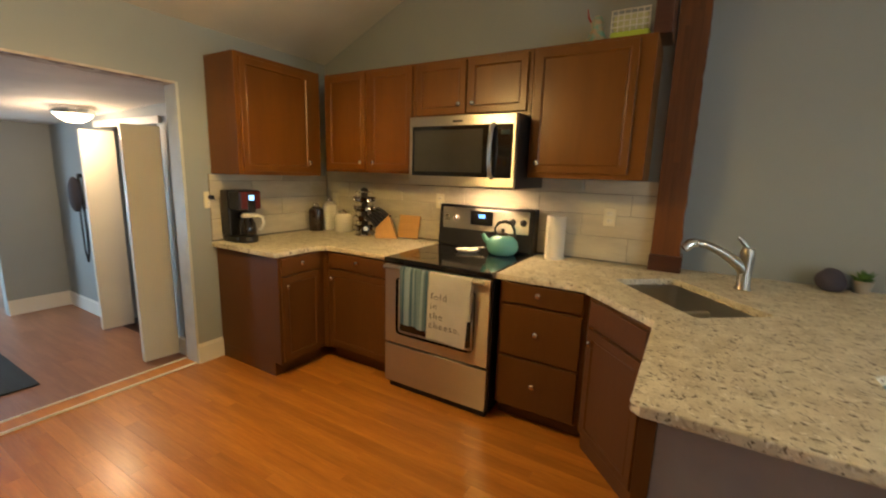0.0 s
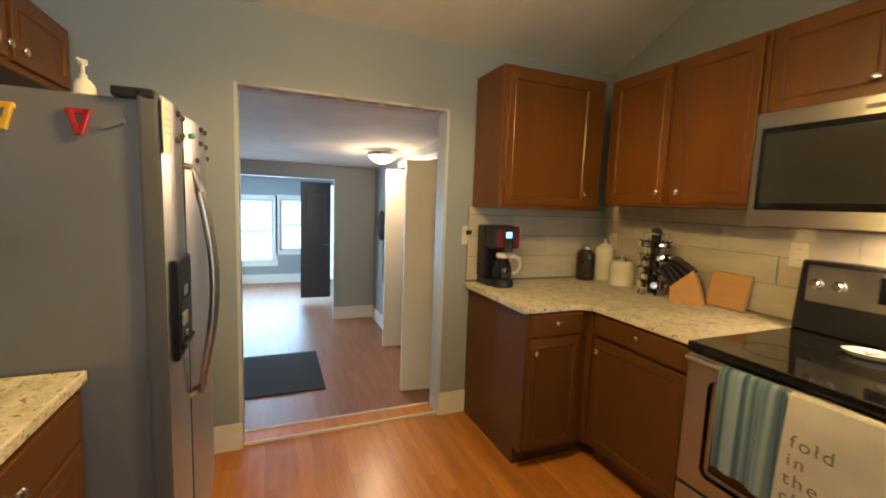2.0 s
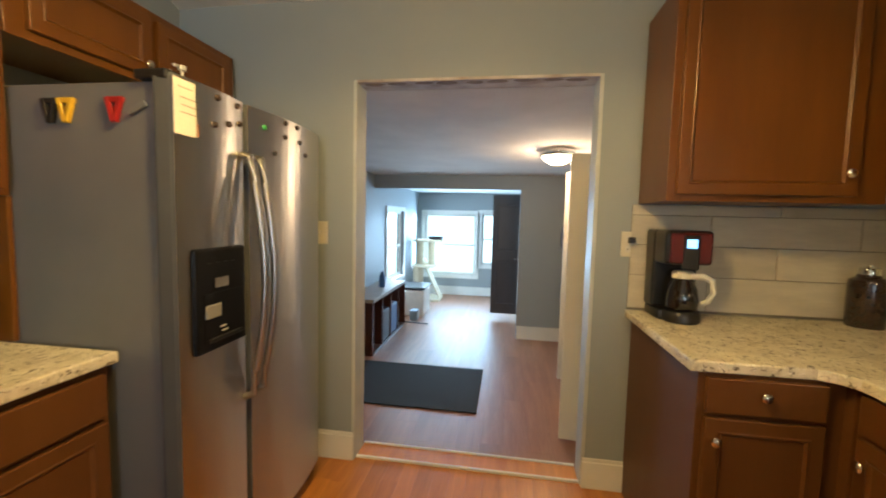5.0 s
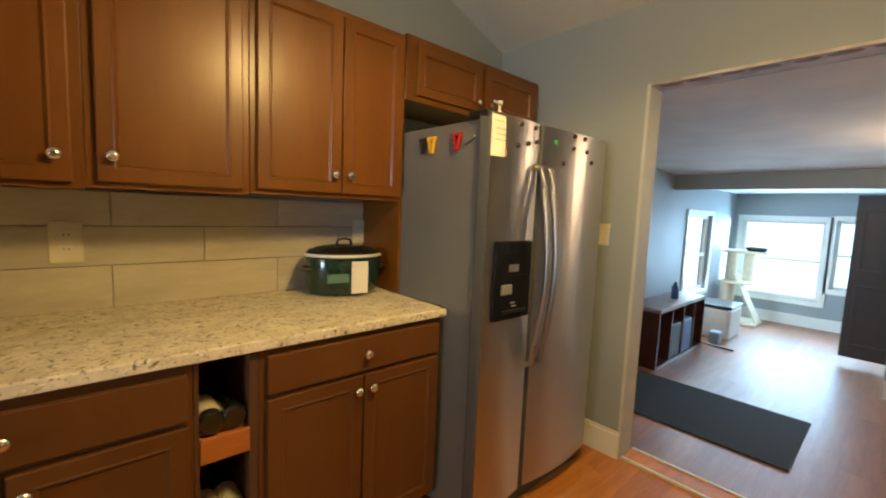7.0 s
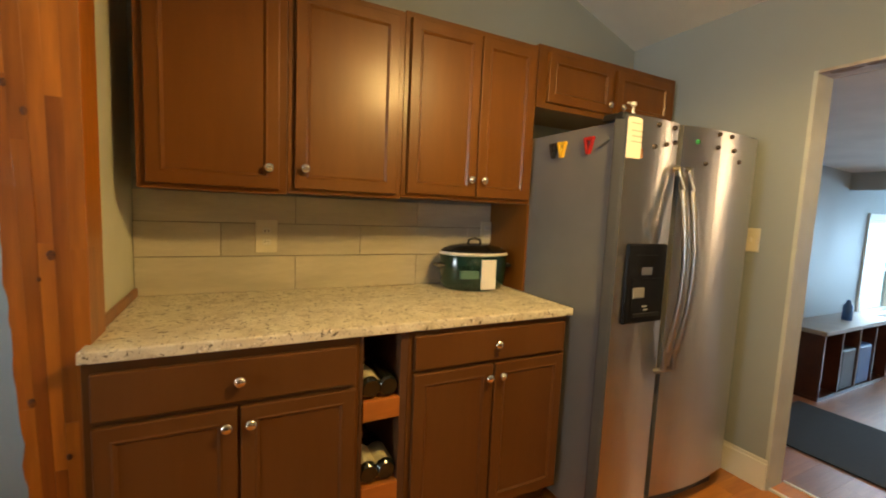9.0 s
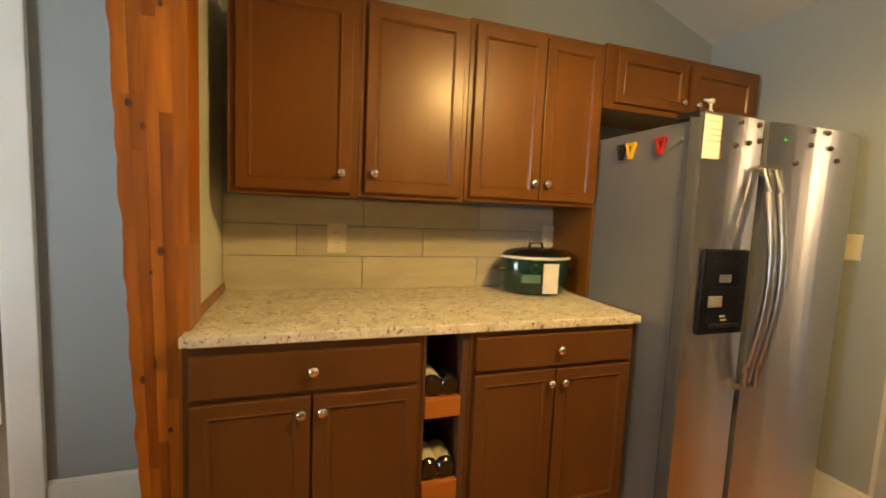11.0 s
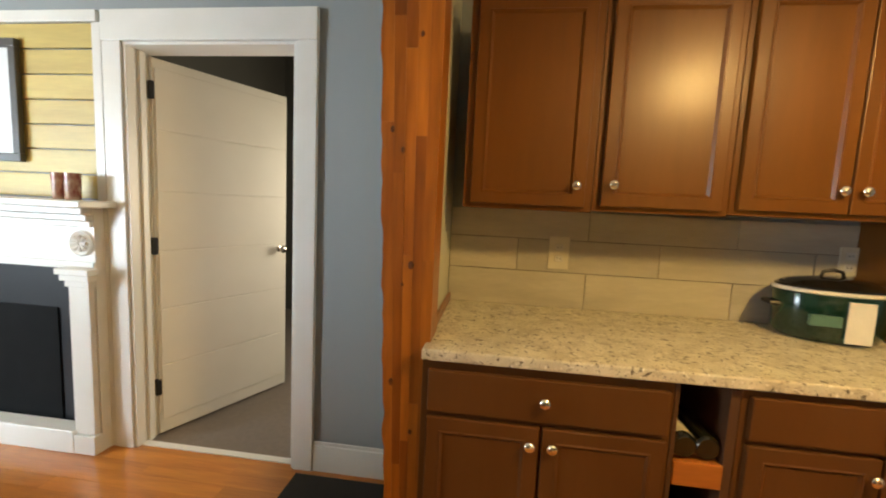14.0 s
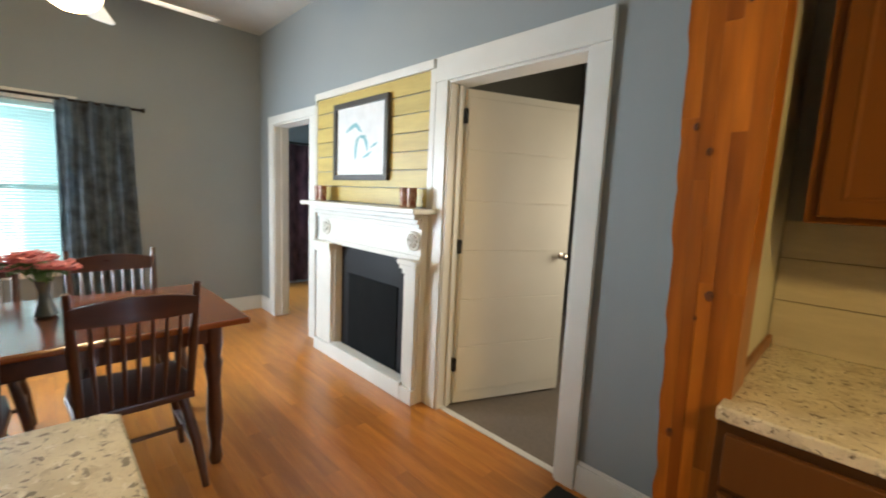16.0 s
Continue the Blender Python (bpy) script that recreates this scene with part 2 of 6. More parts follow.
PRINT_GREY = material("grey_small_print", (0.40, 0.38, 0.34), 0.8)
INK = material("black_ink", (0.02, 0.02, 0.02), 0.7)
GREEN_CROCK = material("dark_green_enamel", (0.004, 0.030, 0.021), 0.15, coat=0.5)
BOTTLE = material("dark_bottle_glass", (0.010, 0.012, 0.008), 0.08, coat=0.6)
LABEL = material("cream_bottle_label", (0.66, 0.60, 0.42), 0.6)
MAGNET = material("brown_magnet", (0.10, 0.075, 0.06), 0.2, 0.5)
PURPLE = material("purple_sponge_cloth", (0.06, 0.055, 0.085), 0.9, bump=0.5, bump_scale=60)
BEIGE_PLUSH = material("beige_plush", (0.62, 0.55, 0.40), 0.95, bump=0.6, bump_scale=200)
BLUE_PL = material("blue_plastic", (0.03, 0.10, 0.28), 0.4)
DOORWHITE = material("white_door_paint", (0.80, 0.77, 0.68), 0.4, spot=(0.76, 0.73, 0.64), scale=(3, 3, 3), bump=0.05)
BROWN_DOOR = material("dark_brown_door", (0.055, 0.048, 0.050), 0.4, grain=0.1, scale=(10, 10, 2))
GLASS = glass("clear_glass")
BULB = glow("lamp_bowl_glass", (1.0, 0.80, 0.55), 9)
BULB2 = glow("fan_bowl_glass", (1.0, 0.74, 0.45), 7)
SCREEN = glow("blue_display", (0.10, 0.35, 1.0), 2.2)
OUTDOOR = glow("bright_daylight_backdrop", (0.70, 0.92, 1.0), 1.5)
OUTDOOR_E = glow("soft_daylight_backdrop", (0.72, 0.95, 0.88), 1.7)
LAWN = material("grass_ground", (0.07, 0.13, 0.03), 0.9, scale=(0.3, 0.3, 0.3), grain=0.3)

# ---- building helpers ----


def link(name, bm, mat, parent=None, smooth=False):
    bmesh.ops.recalc_face_normals(bm, faces=bm.faces)
    me = bpy.data.meshes.new(name)
    bm.to_mesh(me)
    bm.free()
    me.materials.append(mat)
    if smooth:
        for p in me.polygons:
            p.use_smooth = True
        me.set_sharp_from_angle(angle=radians(38))
    ob = new(name, me)
    ob.parent = parent
    return ob


def part(name, bm, mat, parent, label="", smooth=False):
    ob = link(name, bm, mat, parent, smooth)
    return tagged(ob, label) if label else ob


def thing(name, at, label, category, group="", rz=0):
    ob = new(name)
    ob.empty_display_size = 0.1
    ob.matrix_basis = pose(*at, 0, 0, rz)
    return tagged(ob, label, category, group)


def box(x0, x1, y0, y1, z0, z1, bevel=0.0, bm=None, segs=2):
    bm2 = bmesh.new()
    bmesh.ops.create_cube(bm2, size=1)
    for v in bm2.verts:
        v.co = (x0 + (v.co.x + 0.5) * (x1 - x0), y0 + (v.co.y + 0.5) * (y1 - y0), z0 + (v.co.z + 0.5) * (z1 - z0))
    if bevel:
        bmesh.ops.bevel(bm2, geom=bm2.edges[:], offset=bevel, segments=segs, affect="EDGES", profile=0.5)
    if bm is None:
        return bm2
    return merge(bm, bm2)


def merge(bm, other, m=None):
    if m is not None:
        other.transform(m)
    me = bpy.data.meshes.new("t")
    other.to_mesh(me)
    other.free()
    bm.from_mesh(me)
    bpy.data.meshes.remove(me)
    return bm


def lathe(profile, segs=28, bm=None, m=None, caps=True):
    """A turned shape from (radius, height) pairs round z."""
    b = bmesh.new()
    rings = []
    for r, z in profile:
        rings.append([b.verts.new((r * math.cos(a * math.tau / segs), r * math.sin(a * math.tau / segs), z)) for a in range(segs)])
    for p, q in zip(rings, rings[1:]):
        for i in range(segs):
            b.faces.new((p[i], p[(i + 1) % segs], q[(i + 1) % segs], q[i]))
    if caps:
        b.faces.new(rings[0][::-1])
        b.faces.new(rings[-1])
    bmesh.ops.remove_doubles(b, verts=b.verts, dist=1e-6)
    if m is not None:
        b.transform(m)
    return b if bm is None else merge(bm, b)


def tube(points, radius, segs=10, bm=None, flat=1.0):
    """A round bar along points; radius may be a list."""
    b = bmesh.new()
    pts = [Vector(p) for p in points]
    rad = radius if isinstance(radius, (list, tuple)) else [radius] * len(pts)
    rings, up = [], Vector((0, 0, 1))
    for i, p in enumerate(pts):
        d = (pts[min(i + 1, len(pts) - 1)] - pts[max(i - 1, 0)]).normalized()
        ref = up if abs(d.dot(up)) < 0.95 else Vector((1, 0, 0))
        s = d.cross(ref).normalized()
        u = s.cross(d).normalized()
        if rings and (prev_s.dot(s) < 0):
            s, u = -s, -u
        prev_s = s
        rings.append([b.verts.new(p + rad[i] * (math.cos(k * math.tau / segs) * s + flat * math.sin(k * math.tau / segs) * u)) for k in range(segs)])
    for p, q in zip(rings, rings[1:]):
        for i in range(segs):
            b.faces.new((p[i], p[(i + 1) % segs], q[(i + 1) % segs], q[i]))
    b.faces.new(rings[0][::-1])
    b.faces.new(rings[-1])
    return b if bm is None else merge(bm, b)


def prism(outline, z0, z1, bevel=0.0, bm=None):
    """An upright slab over a plan outline."""
    b = bmesh.new()
    f = b.faces.new([b.verts.new((x, y, z0)) for x, y in outline])
    r = bmesh.ops.extrude_face_region(b, geom=[f])
    for v in r["geom"]:
        if isinstance(v, bmesh.types.BMVert):
            v.co.z = z1
    bmesh.ops.recalc_face_normals(b, faces=b.faces)
    if bevel:
        bmesh.ops.bevel(b, geom=[e for e in b.edges if abs(e.verts[0].co.z - e.verts[1].co.z) < 1e-6], offset=bevel, segments=3, affect="EDGES", profile=0.5)
    return b if bm is None else merge(bm, b)


def structure(name, bm, mat, label="", category=""):
    return tagged(link(name, bm, mat), label, category, kind="structure")


def wall_panel(a, b, z0, z1, thick, holes=()):
    """A wall from plan point a to b, thick to the left of the way, with holes (s0, s1, h0, h1) along it that go through."""
    a, b = Vector((*a, 0)), Vector((*b, 0))
    d = (b - a).normalized()
    n = Vector((-d.y, d.x, 0))
    length = (b - a).length
    ss = sorted({0, length, *[h[0] for h in holes], *[h[1] for h in holes]})
    zs = sorted({z0, z1, *[h[2] for h in holes], *[h[3] for h in holes]})
    solid = lambda i, j: 0 <= i < len(ss) - 1 and 0 <= j < len(zs) - 1 and not any(h[0] < (ss[i] + ss[i + 1]) / 2 < h[1] and h[2] < (zs[j] + zs[j + 1]) / 2 < h[3] for h in holes)
    bm = bmesh.new()
    cache = {}

    def v(i, j, k):
        if (i, j, k) not in cache:
            p = a + d * ss[i] + n * (thick * k)
            cache[i, j, k] = bm.verts.new((p.x, p.y, zs[j]))
        return cache[i, j, k]

    for i in range(len(ss) - 1):
        for j in range(len(zs) - 1):
            if not solid(i, j):
                continue
            bm.faces.new((v(i, j, 0), v(i + 1, j, 0), v(i + 1, j + 1, 0), v(i, j + 1, 0)))
            bm.faces.new((v(i, j, 1), v(i, j + 1, 1), v(i + 1, j + 1, 1), v(i + 1, j, 1)))
            for di, dj, e in ((-1, 0, ((i, j), (i, j + 1))), (1, 0, ((i + 1, j), (i + 1, j + 1))), (0, -1, ((i, j), (i + 1, j))), (0, 1, ((i, j + 1), (i + 1, j + 1)))):
                if not solid(i + di, j + dj):
                    (p, q) = e
                    bm.faces.new((v(*p, 0), v(*q, 0), v(*q, 1), v(*p, 1)))
    return bm

W, S, N, N2, E, C = -2.80, -0.285, 3.21, 3.30, 4.45, 0.905
CS = 0.917                       # the south worktop lies a little higher
DROP = -0.25                     # side room floor, one step down
LOW, HIGH = 2.39, 2.98           # ceiling at the west wall, and its flat part
RIDGE_N, RIDGE_S = -1.50, -1.10  # where the slope ends, on each side

# ---- setting: walls, floors, ceilings ----
structure("wall_west", wall_panel((W, S - 0.13), (W, N + 0.13), DROP, 3.1, 0.14, [(0.71 - S + 0.13, 1.89 - S + 0.13, DROP, 2.0)]), PAINT, "grey-green painted kitchen wall with a wide cased opening", "wall")
structure("wall_south", wall_panel((E, S), (W, S), -0.1, 3.1, 0.13, [(E - 1.50, E - 0.62, -0.1, 2.045), (E - 4.05, E - 3.25, -0.1, 2.02)]), PAINT, "grey-blue painted wall with two white door openings", "wall")
structure("wall_north", wall_panel((W, N), (0.12, N), -0.1, 3.1, 0.13), PAINT, "grey-green painted wall behind the range", "wall")
structure("wall_north_dining", wall_panel((0.12, N2), (E, N2), -0.1, 3.1, 0.13), PAINT, "grey-blue painted wall above the sink", "wall")
structure("wall_east", wall_panel((E, N2 + 0.13), (E, S - 0.13), -0.1, 3.1, 0.13, [(N2 + 0.13 - 2.90, N2 + 0.13 - 1.30, 0.62, 1.98)]), PAINT, "grey-blue dining wall with a tall window", "wall")
b = bmesh.new()
rows = []
for i in range(3):
    xn = (W - 0.14, RIDGE_N, E + 0.13)[i]
    xsv = (W - 0.14, RIDGE_S, E + 0.13)[i]
    z = (LOW - 0.055, HIGH, HIGH)[i]
    rows.append([b.verts.new((xsv, S - 0.13, z)), b.verts.new((xn, N2 + 0.13, z)), b.verts.new((xn, N2 + 0.13, z + 0.1)), b.verts.new((xsv, S - 0.13, z + 0.1))])
for p, q in zip(rows, rows[1:]):
    for k in range(4):
        b.faces.new((p[k], p[(k + 1) % 4], q[(k + 1) % 4], q[k]))
b.faces.new(rows[0]), b.faces.new(rows[-1])
structure("ceiling", b, CEIL, "off-white vaulted ceiling sloping down to the opening wall", "ceiling")

# side room beyond the opening
def slope_slab(x0, x1, y0, y1, za, zb, t):
    """A slab whose underside runs from za at x0 to zb at x1."""
    bm = box(x0, x1, y0, y1, 0, t)
    for v in bm.verts:
        v.co.z += za + (zb - za) * (v.co.x - x0) / (x1 - x0)
    return bm


structure("ceiling_side_room", slope_slab(-6.15, W - 0.141, -0.45, 3.0, 1.868, 1.986, 0.10), POPCORN, "white popcorn-textured low ceiling", "ceiling")
structure("ceiling_sunroom", box(-9.15, -6.27, -0.45, 2.4, 1.80, 1.9), CEIL, "white sunroom ceiling", "ceiling")
structure("wall_side_north", wall_panel((-9.1, 2.2), (W - 0.14, 2.2), DROP, 2.0, 0.1, [(9.1 - 4.85, 9.1 - 3.75, DROP, 1.80)]), PAINT, "grey painted side-room wall with a closet opening", "wall")
structure("wall_side_south", wall_panel((W - 0.14, -0.30), (-9.1, -0.30), DROP, 2.0, 0.12, [(-2.94 + 6.75, -2.94 + 7.75, 0.30, 1.40)]), PAINT, "grey painted side-room wall with a window", "wall")
structure("wall_header", wall_panel((-6.15, 2.2), (-6.15, -0.30), DROP, 2.0, -0.12, [(0.555, 2.5, DROP, 1.69)]), PAINT, "grey painted dividing wall with a wide opening", "wall")
structure("wall_far_west", wall_panel((-9.0, -0.42), (-9.0, 2.3), DROP, 2.0, 0.12, [(0.26, 1.29, 0.16, 1.38), (1.40, 1.85, 0.38, 1.40), (2.02, 2.47, DROP + 0.02, 1.70)]), PAINT, "blue-grey sunroom end wall with two windows and a bright doorway", "wall")
b = box(-5.0, -3.6, 2.9, 3.0, DROP, 2.0)
box(-5.1, -5.0, 2.3, 3.0, DROP, 2.0, bm=b)
box(-3.6, -3.5, 2.3, 3.0, DROP, 2.0, bm=b)
structure("wall_closet", b, PAINT, "painted closet walls", "wall")
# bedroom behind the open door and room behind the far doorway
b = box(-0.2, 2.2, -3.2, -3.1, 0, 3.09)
# the west window hole is unseen, added to hold the door's fill
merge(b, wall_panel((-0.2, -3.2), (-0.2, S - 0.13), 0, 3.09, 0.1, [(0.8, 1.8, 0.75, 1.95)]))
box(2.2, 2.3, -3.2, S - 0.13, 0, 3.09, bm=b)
# the bedroom's shade is put into this dark wall colour
structure("wall_bedroom", b, material("shaded_bedroom_paint", (0.105, 0.102, 0.088), 0.6, scale=(2, 2, 2)), "grey bedroom walls with the room's shade in their colour", "wall")
b = box(2.3, 5.6, -3.4, -3.3, 0, 3.09)
merge(b, wall_panel((5.5, -3.3), (5.5, S - 0.13), 0, 3.09, -0.1, [(0.85, 1.95, 0.85, 1.95)]))
structure("wall_front_room", b, PAINT, "dim grey walls of the further room", "wall")
structure("ceiling_back_rooms", box(-0.3, 5.6, -3.4, S - 0.13, 3.09, 3.17), CEIL, "white ceiling of the back rooms", "ceiling")
structure("floor_bedroom", box(-0.3, 2.2, -3.2, S, -0.06, -0.004), CARPET, "beige bedroom carpet", "floor")
structure("floor_front_room", box(2.2, 5.6, -3.4, S, -0.06, -0.004), FLOORWOOD, "orange wooden floor of the further room", "floor")
structure("ground", box(-60, 60, -60, 60, -0.75, -0.70), LAWN, "grass outside", "ground")
floor = structure("floor", box(W - 0.14, E, S - 0.13, N2, -0.12, -0.012), DARKWOOD, "glossy orange-brown narrow wooden strip floor", "floor")
floor_w = structure("floor_side_room", box(-9.0, W - 0.10, -0.40, 2.9, DROP - 0.1, DROP - 0.012), DARKWOOD, "brown laminate plank floor", "floor")

# ---- trim ----


def baseboard(name, x0, x1, y0, y1, z=0.0, h=0.155):
    b = box(x0, x1, y0, y1, z, z + h - 0.02, 0.003)
    d = 0.006
    box(x0 + (d if x1 - x0 < 0.05 else 0), x1 - (d if x1 - x0 < 0.05 else 0), y0 + (d if y1 - y0 < 0.05 else 0), y1 - (d if y1 - y0 < 0.05 else 0), z + h - 0.02, z + h, 0.003, bm=b)
    structure(name, b, TRIM, "white painted baseboard", "baseboard")


baseboard("baseboard", W + 0.001, W + 0.018, S, 0.708)
baseboard("baseboard", W + 0.001, W + 0.018, 1.892, 2.085)
baseboard("baseboard", 0.045, 0.52, S + 0.001, S + 0.018)
baseboard("baseboard", 4.17, E, S + 0.001, S + 0.018)
baseboard("baseboard", E - 0.018, E - 0.001, S + 0.02, N2)
baseboard("baseboard", -6.135, -6.149, 1.65, 2.19, DROP, 0.17)
baseboard("baseboard", -6.13, -4.93, 2.182, 2.199, DROP, 0.17)
baseboard("baseboard", -8.98, -8.999, -0.30, 1.58, DROP, 0.17)
baseboard("baseboard", -3.7, W - 0.141, 2.182, 2.199, DROP, 0.17)
# opening's plaster lining with the worn head, and its threshold
b = box(W - 0.142, W + 0.002, 0.695, 0.712, DROP, 2.0)
box(W - 0.142, W + 0.002, 1.888, 1.905, DROP, 2.0, bm=b)
structure("opening_lining", b, material("pale_jamb_paint", (0.55, 0.58, 0.56), 0.5), "pale painted opening jambs", "trim")
b = box(W - 0.142, W + 0.002, 0.712, 1.888, 1.988, 2.001)
head = structure("opening_head", b, material("worn_head_plaster", (0.62, 0.58, 0.55), 0.8, spot=(0.36, 0.29, 0.25), scale=(12, 7, 12), bump=0.5), "worn patched plaster head of the opening", "trim")
WORN = material("bare_brown_plaster", (0.30, 0.235, 0.20), 0.9, spot=(0.22, 0.16, 0.13), scale=(25, 25, 25), bump=0.5, bump_scale=80)
rng = random.Random(17)
for k in range(9):
    r0 = rng.uniform(0.044, 0.062)
    b = lathe([(r0, 0), (r0 * 0.85, -0.002), (0.0001, -0.0025)], 16)
    for v in b.verts:
        n_ = 1 + 0.28 * noise.noise(Vector((v.co.x * 30, v.co.y * 30, k * 3.1)))
        v.co.x, v.co.y = v.co.x * n_ * rng.uniform(0.42, 0.48), v.co.y * n_
    b.transform(Matrix.Translation((W - 0.03 - rng.uniform(0, 0.012), 0.79 + k * 0.126 + rng.uniform(-0.012, 0.012), 1.9878)))
    part("worn_patch", b, WORN, head, "bare brown worn patch")
b = box(W - 0.155, W - 0.028, 0.713, 1.887, -0.012, 0.006, 0.002)
th = structure("threshold", b, FLOORWOOD, "wooden threshold board at the step", "threshold")
for nm, y in (("threshold_strip", W - 0.024), ("threshold_strip", W - 0.163)):
    structure(nm, box(y - 0.008, y + 0.008, 0.713, 1.887, -0.012, 0.012, 0.003), TRIM, "white edging strip of the threshold", "trim")
structure("step_riser", box(W - 0.16, W - 0.145, 0.713, 1.887, DROP, -0.013), TRIM, "white step riser", "trim")
def casing(name, x0, x1, top, w, head, label):
    """A white door frame on the south wall: side boards, head board, jamb lining."""
    b = box(x0 - w, x0, S + 0.001, S + 0.026, 0, top, 0.004)
    box(x1, x1 + w, S + 0.001, S + 0.026, 0, top, 0.004, bm=b)
    box(x0 - w, x1 + w, S + 0.001, S + 0.030, top, top + head, 0.004, bm=b)
    box(x0 + 0.001, x0 + 0.016, S - 0.135, S + 0.014, 0, top - 0.001, 0.002, bm=b)
    box(x1 - 0.016, x1 - 0.001, S - 0.135, S + 0.014, 0, top - 0.001, 0.002, bm=b)
    box(x0 + 0.016, x1 - 0.016, S - 0.135, S + 0.014, top - 0.016, top - 0.001, 0.002, bm=b)
    for x in (x0 + 0.016, x1 - 0.030):
        box(x, x + 0.014, S - 0.085, S - 0.05, 0, top - 0.017, 0.002, bm=b)
    structure(name, b, TRIM, label, "door frame")


casing("door_frame_1", 0.62, 1.50, 2.045, 0.10, 0.14, "white painted door frame with deep jambs")
casing("door_frame_2", 3.25, 4.05, 2.02, 0.12, 0.08, "white painted door frame of the far doorway")
structure("door_sill", box(0.62, 1.50, S - 0.05, S - 0.01, -0.01, 0.006, 0.002), TRIM, "pale carpet edge strip", "trim")


def window(name, x, y0, y1, z0, z1, into, thick=0.12, sash=0.48, label=""):
    """A sash window in a wall that faces along x; into = +1 when the room lies towards +x."""
    w = tagged(new(name), label, "window", kind="structure")
    b = bmesh.new()
    f = 0.045
    xo = x - into * thick * 0.6
    for a in ((y0, y0 + f, z0, z1), (y1 - f, y1, z0, z1), (y0 + f, y1 - f, z0, z0 + f), (y0 + f, y1 - f, z1 - f, z1), (y0 + f, y1 - f, z0 + (z1 - z0) * sash, z0 + (z1 - z0) * sash + 0.035)):
        box(min(xo, xo + into * 0.04), max(xo, xo + into * 0.04), *a, 0.003, bm=b)
    part("window_frame", b, TRIM, w)
    b = bmesh.new()
    c = 0.075
    lo, hi = sorted((x + into * 0.002, x + into * 0.022))
    for a in ((y0 - c, y0, z0 - c, z1 + c), (y1, y1 + c, z0 - c, z1 + c), (y0, y1, z1, z1 + c), (y0, y1, z0 - c, z0)):
        box(lo, hi, *a, 0.003, bm=b)
    part("window_casing", b, TRIM, w)
    zm = z0 + (z1 - z0) * sash
    for a in ((z0 + f, zm), (zm + 0.035, z1 - f)):
        p = part("pane", box(xo + into * 0.018, xo + into * 0.022, y0 + f, y1 - f, *a), GLASS, w)
        p.visible_shadow = False
    return w


window("window_1", -9.0, -0.16, 0.87, 0.16, 1.38, 1, label="bright double-hung sunroom window in white frame")
window("window_2", -9.0, 0.98, 1.43, 0.38, 1.40, 1, label="narrow bright sunroom window in white frame")
window("window_3", E, 1.30, 2.90, 0.62, 1.98, -1, thick=0.13, label="tall dining window with lowered white blinds")
w4 = tagged(new("window_4"), "sunroom side window with white frame", "window", kind="structure")
b = bmesh.new()
for a in ((-7.75, -7.70, 0.30, 1.40), (-6.80, -6.75, 0.30, 1.40), (-7.70, -6.80, 0.30, 0.35), (-7.70, -6.80, 1.35, 1.40), (-7.70, -6.80, 0.80, 0.84)):
    box(a[0], a[1], -0.38, -0.34, a[2], a[3], 0.003, bm=b)
part("window_frame", b, TRIM, w4)
b = bmesh.new()
for a in ((-7.82, -7.75, 0.23, 1.47), (-6.75, -6.68, 0.23, 1.47), (-7.75, -6.75, 1.40, 1.47), (-7.75, -6.75, 0.23, 0.30)):
    box(a[0], a[1], -0.298, -0.278, a[2], a[3], 0.003, bm=b)
part("window_casing", b, TRIM, w4)
for z0, z1 in ((0.35, 0.80), (0.84, 1.35)):
    p = part("pane", box(-7.70, -6.80, -0.362, -0.358, z0, z1), GLASS, w4)
    p.visible_shadow = False
for nm, a in (("backdrop_west", (-11.0, -10.9, -3, 4, -0.7, 3.5)), ("backdrop_south", (-10.5, -5.0, -2.2, -2.1, -0.7, 3.0)), ("backdrop_east", (6.5, 6.6, -1, 5, -0.7, 4))):
    structure(nm, box(*a), OUTDOOR_E if nm == "backdrop_east" else OUTDOOR, "blown-out bright daylight outside", "backdrop")

# ---- cabinets ----


def panel_front(w, h, t=0.02, rail=0.055, sunk=0.0068):
    """A framed front with a sunk field, facing -y, from the origin to (w, h)."""
    b = box(0, w, -t, 0, 0, h)
    f = [q for q in b.faces if q.normal.y < -0.9]
    rail = min(rail, w * 0.28, h * 0.28)
    bmesh.ops.inset_region(b, faces=f, thickness=rail, depth=0)
    bmesh.ops.inset_region(b, faces=f, thickness=0.005, depth=0.35 * sunk)
    bmesh.ops.inset_region(b, faces=f, thickness=0.004, depth=0.0)
    bmesh.ops.inset_region(b, faces=f, thickness=0.011, depth=-1.35 * sunk)
    e = [q for q in b.edges if all(abs(v.co.y + t) < 1e-5 and (v.co.x in (0, w) or v.co.z in (0, h) or min(v.co.x, w - v.co.x, v.co.z, h - v.co.z) < 1e-5) for v in q.verts)]
    bmesh.ops.bevel(b, geom=e, offset=0.004, segments=2, affect="EDGES", profile=0.5)
    return b


def flat_front(w, h, t=0.02):
    return box(0, w, -t, 0, 0, h, 0.004)


def knob_mesh():
    return lathe([(0.0055, 0), (0.0055, 0.011), (0.009, 0.014), (0.0175, 0.020), (0.0185, 0.026), (0.015, 0.031), (0.006, 0.034), (0.0001, 0.034)], 18, m=Matrix.Rotation(radians(90), 4, "X") @ Matrix.Scale(0.86, 4))


KNOB = None


def knob(parent, x, z, y=-0.0):
    global KNOB
    if KNOB is None:
        k = part("knob", knob_mesh(), NICKEL, parent, "", True)
        KNOB = k.data
    else:
        k = new("knob", KNOB)
        k.parent = parent
    k.location = (x, y, z)
    return k


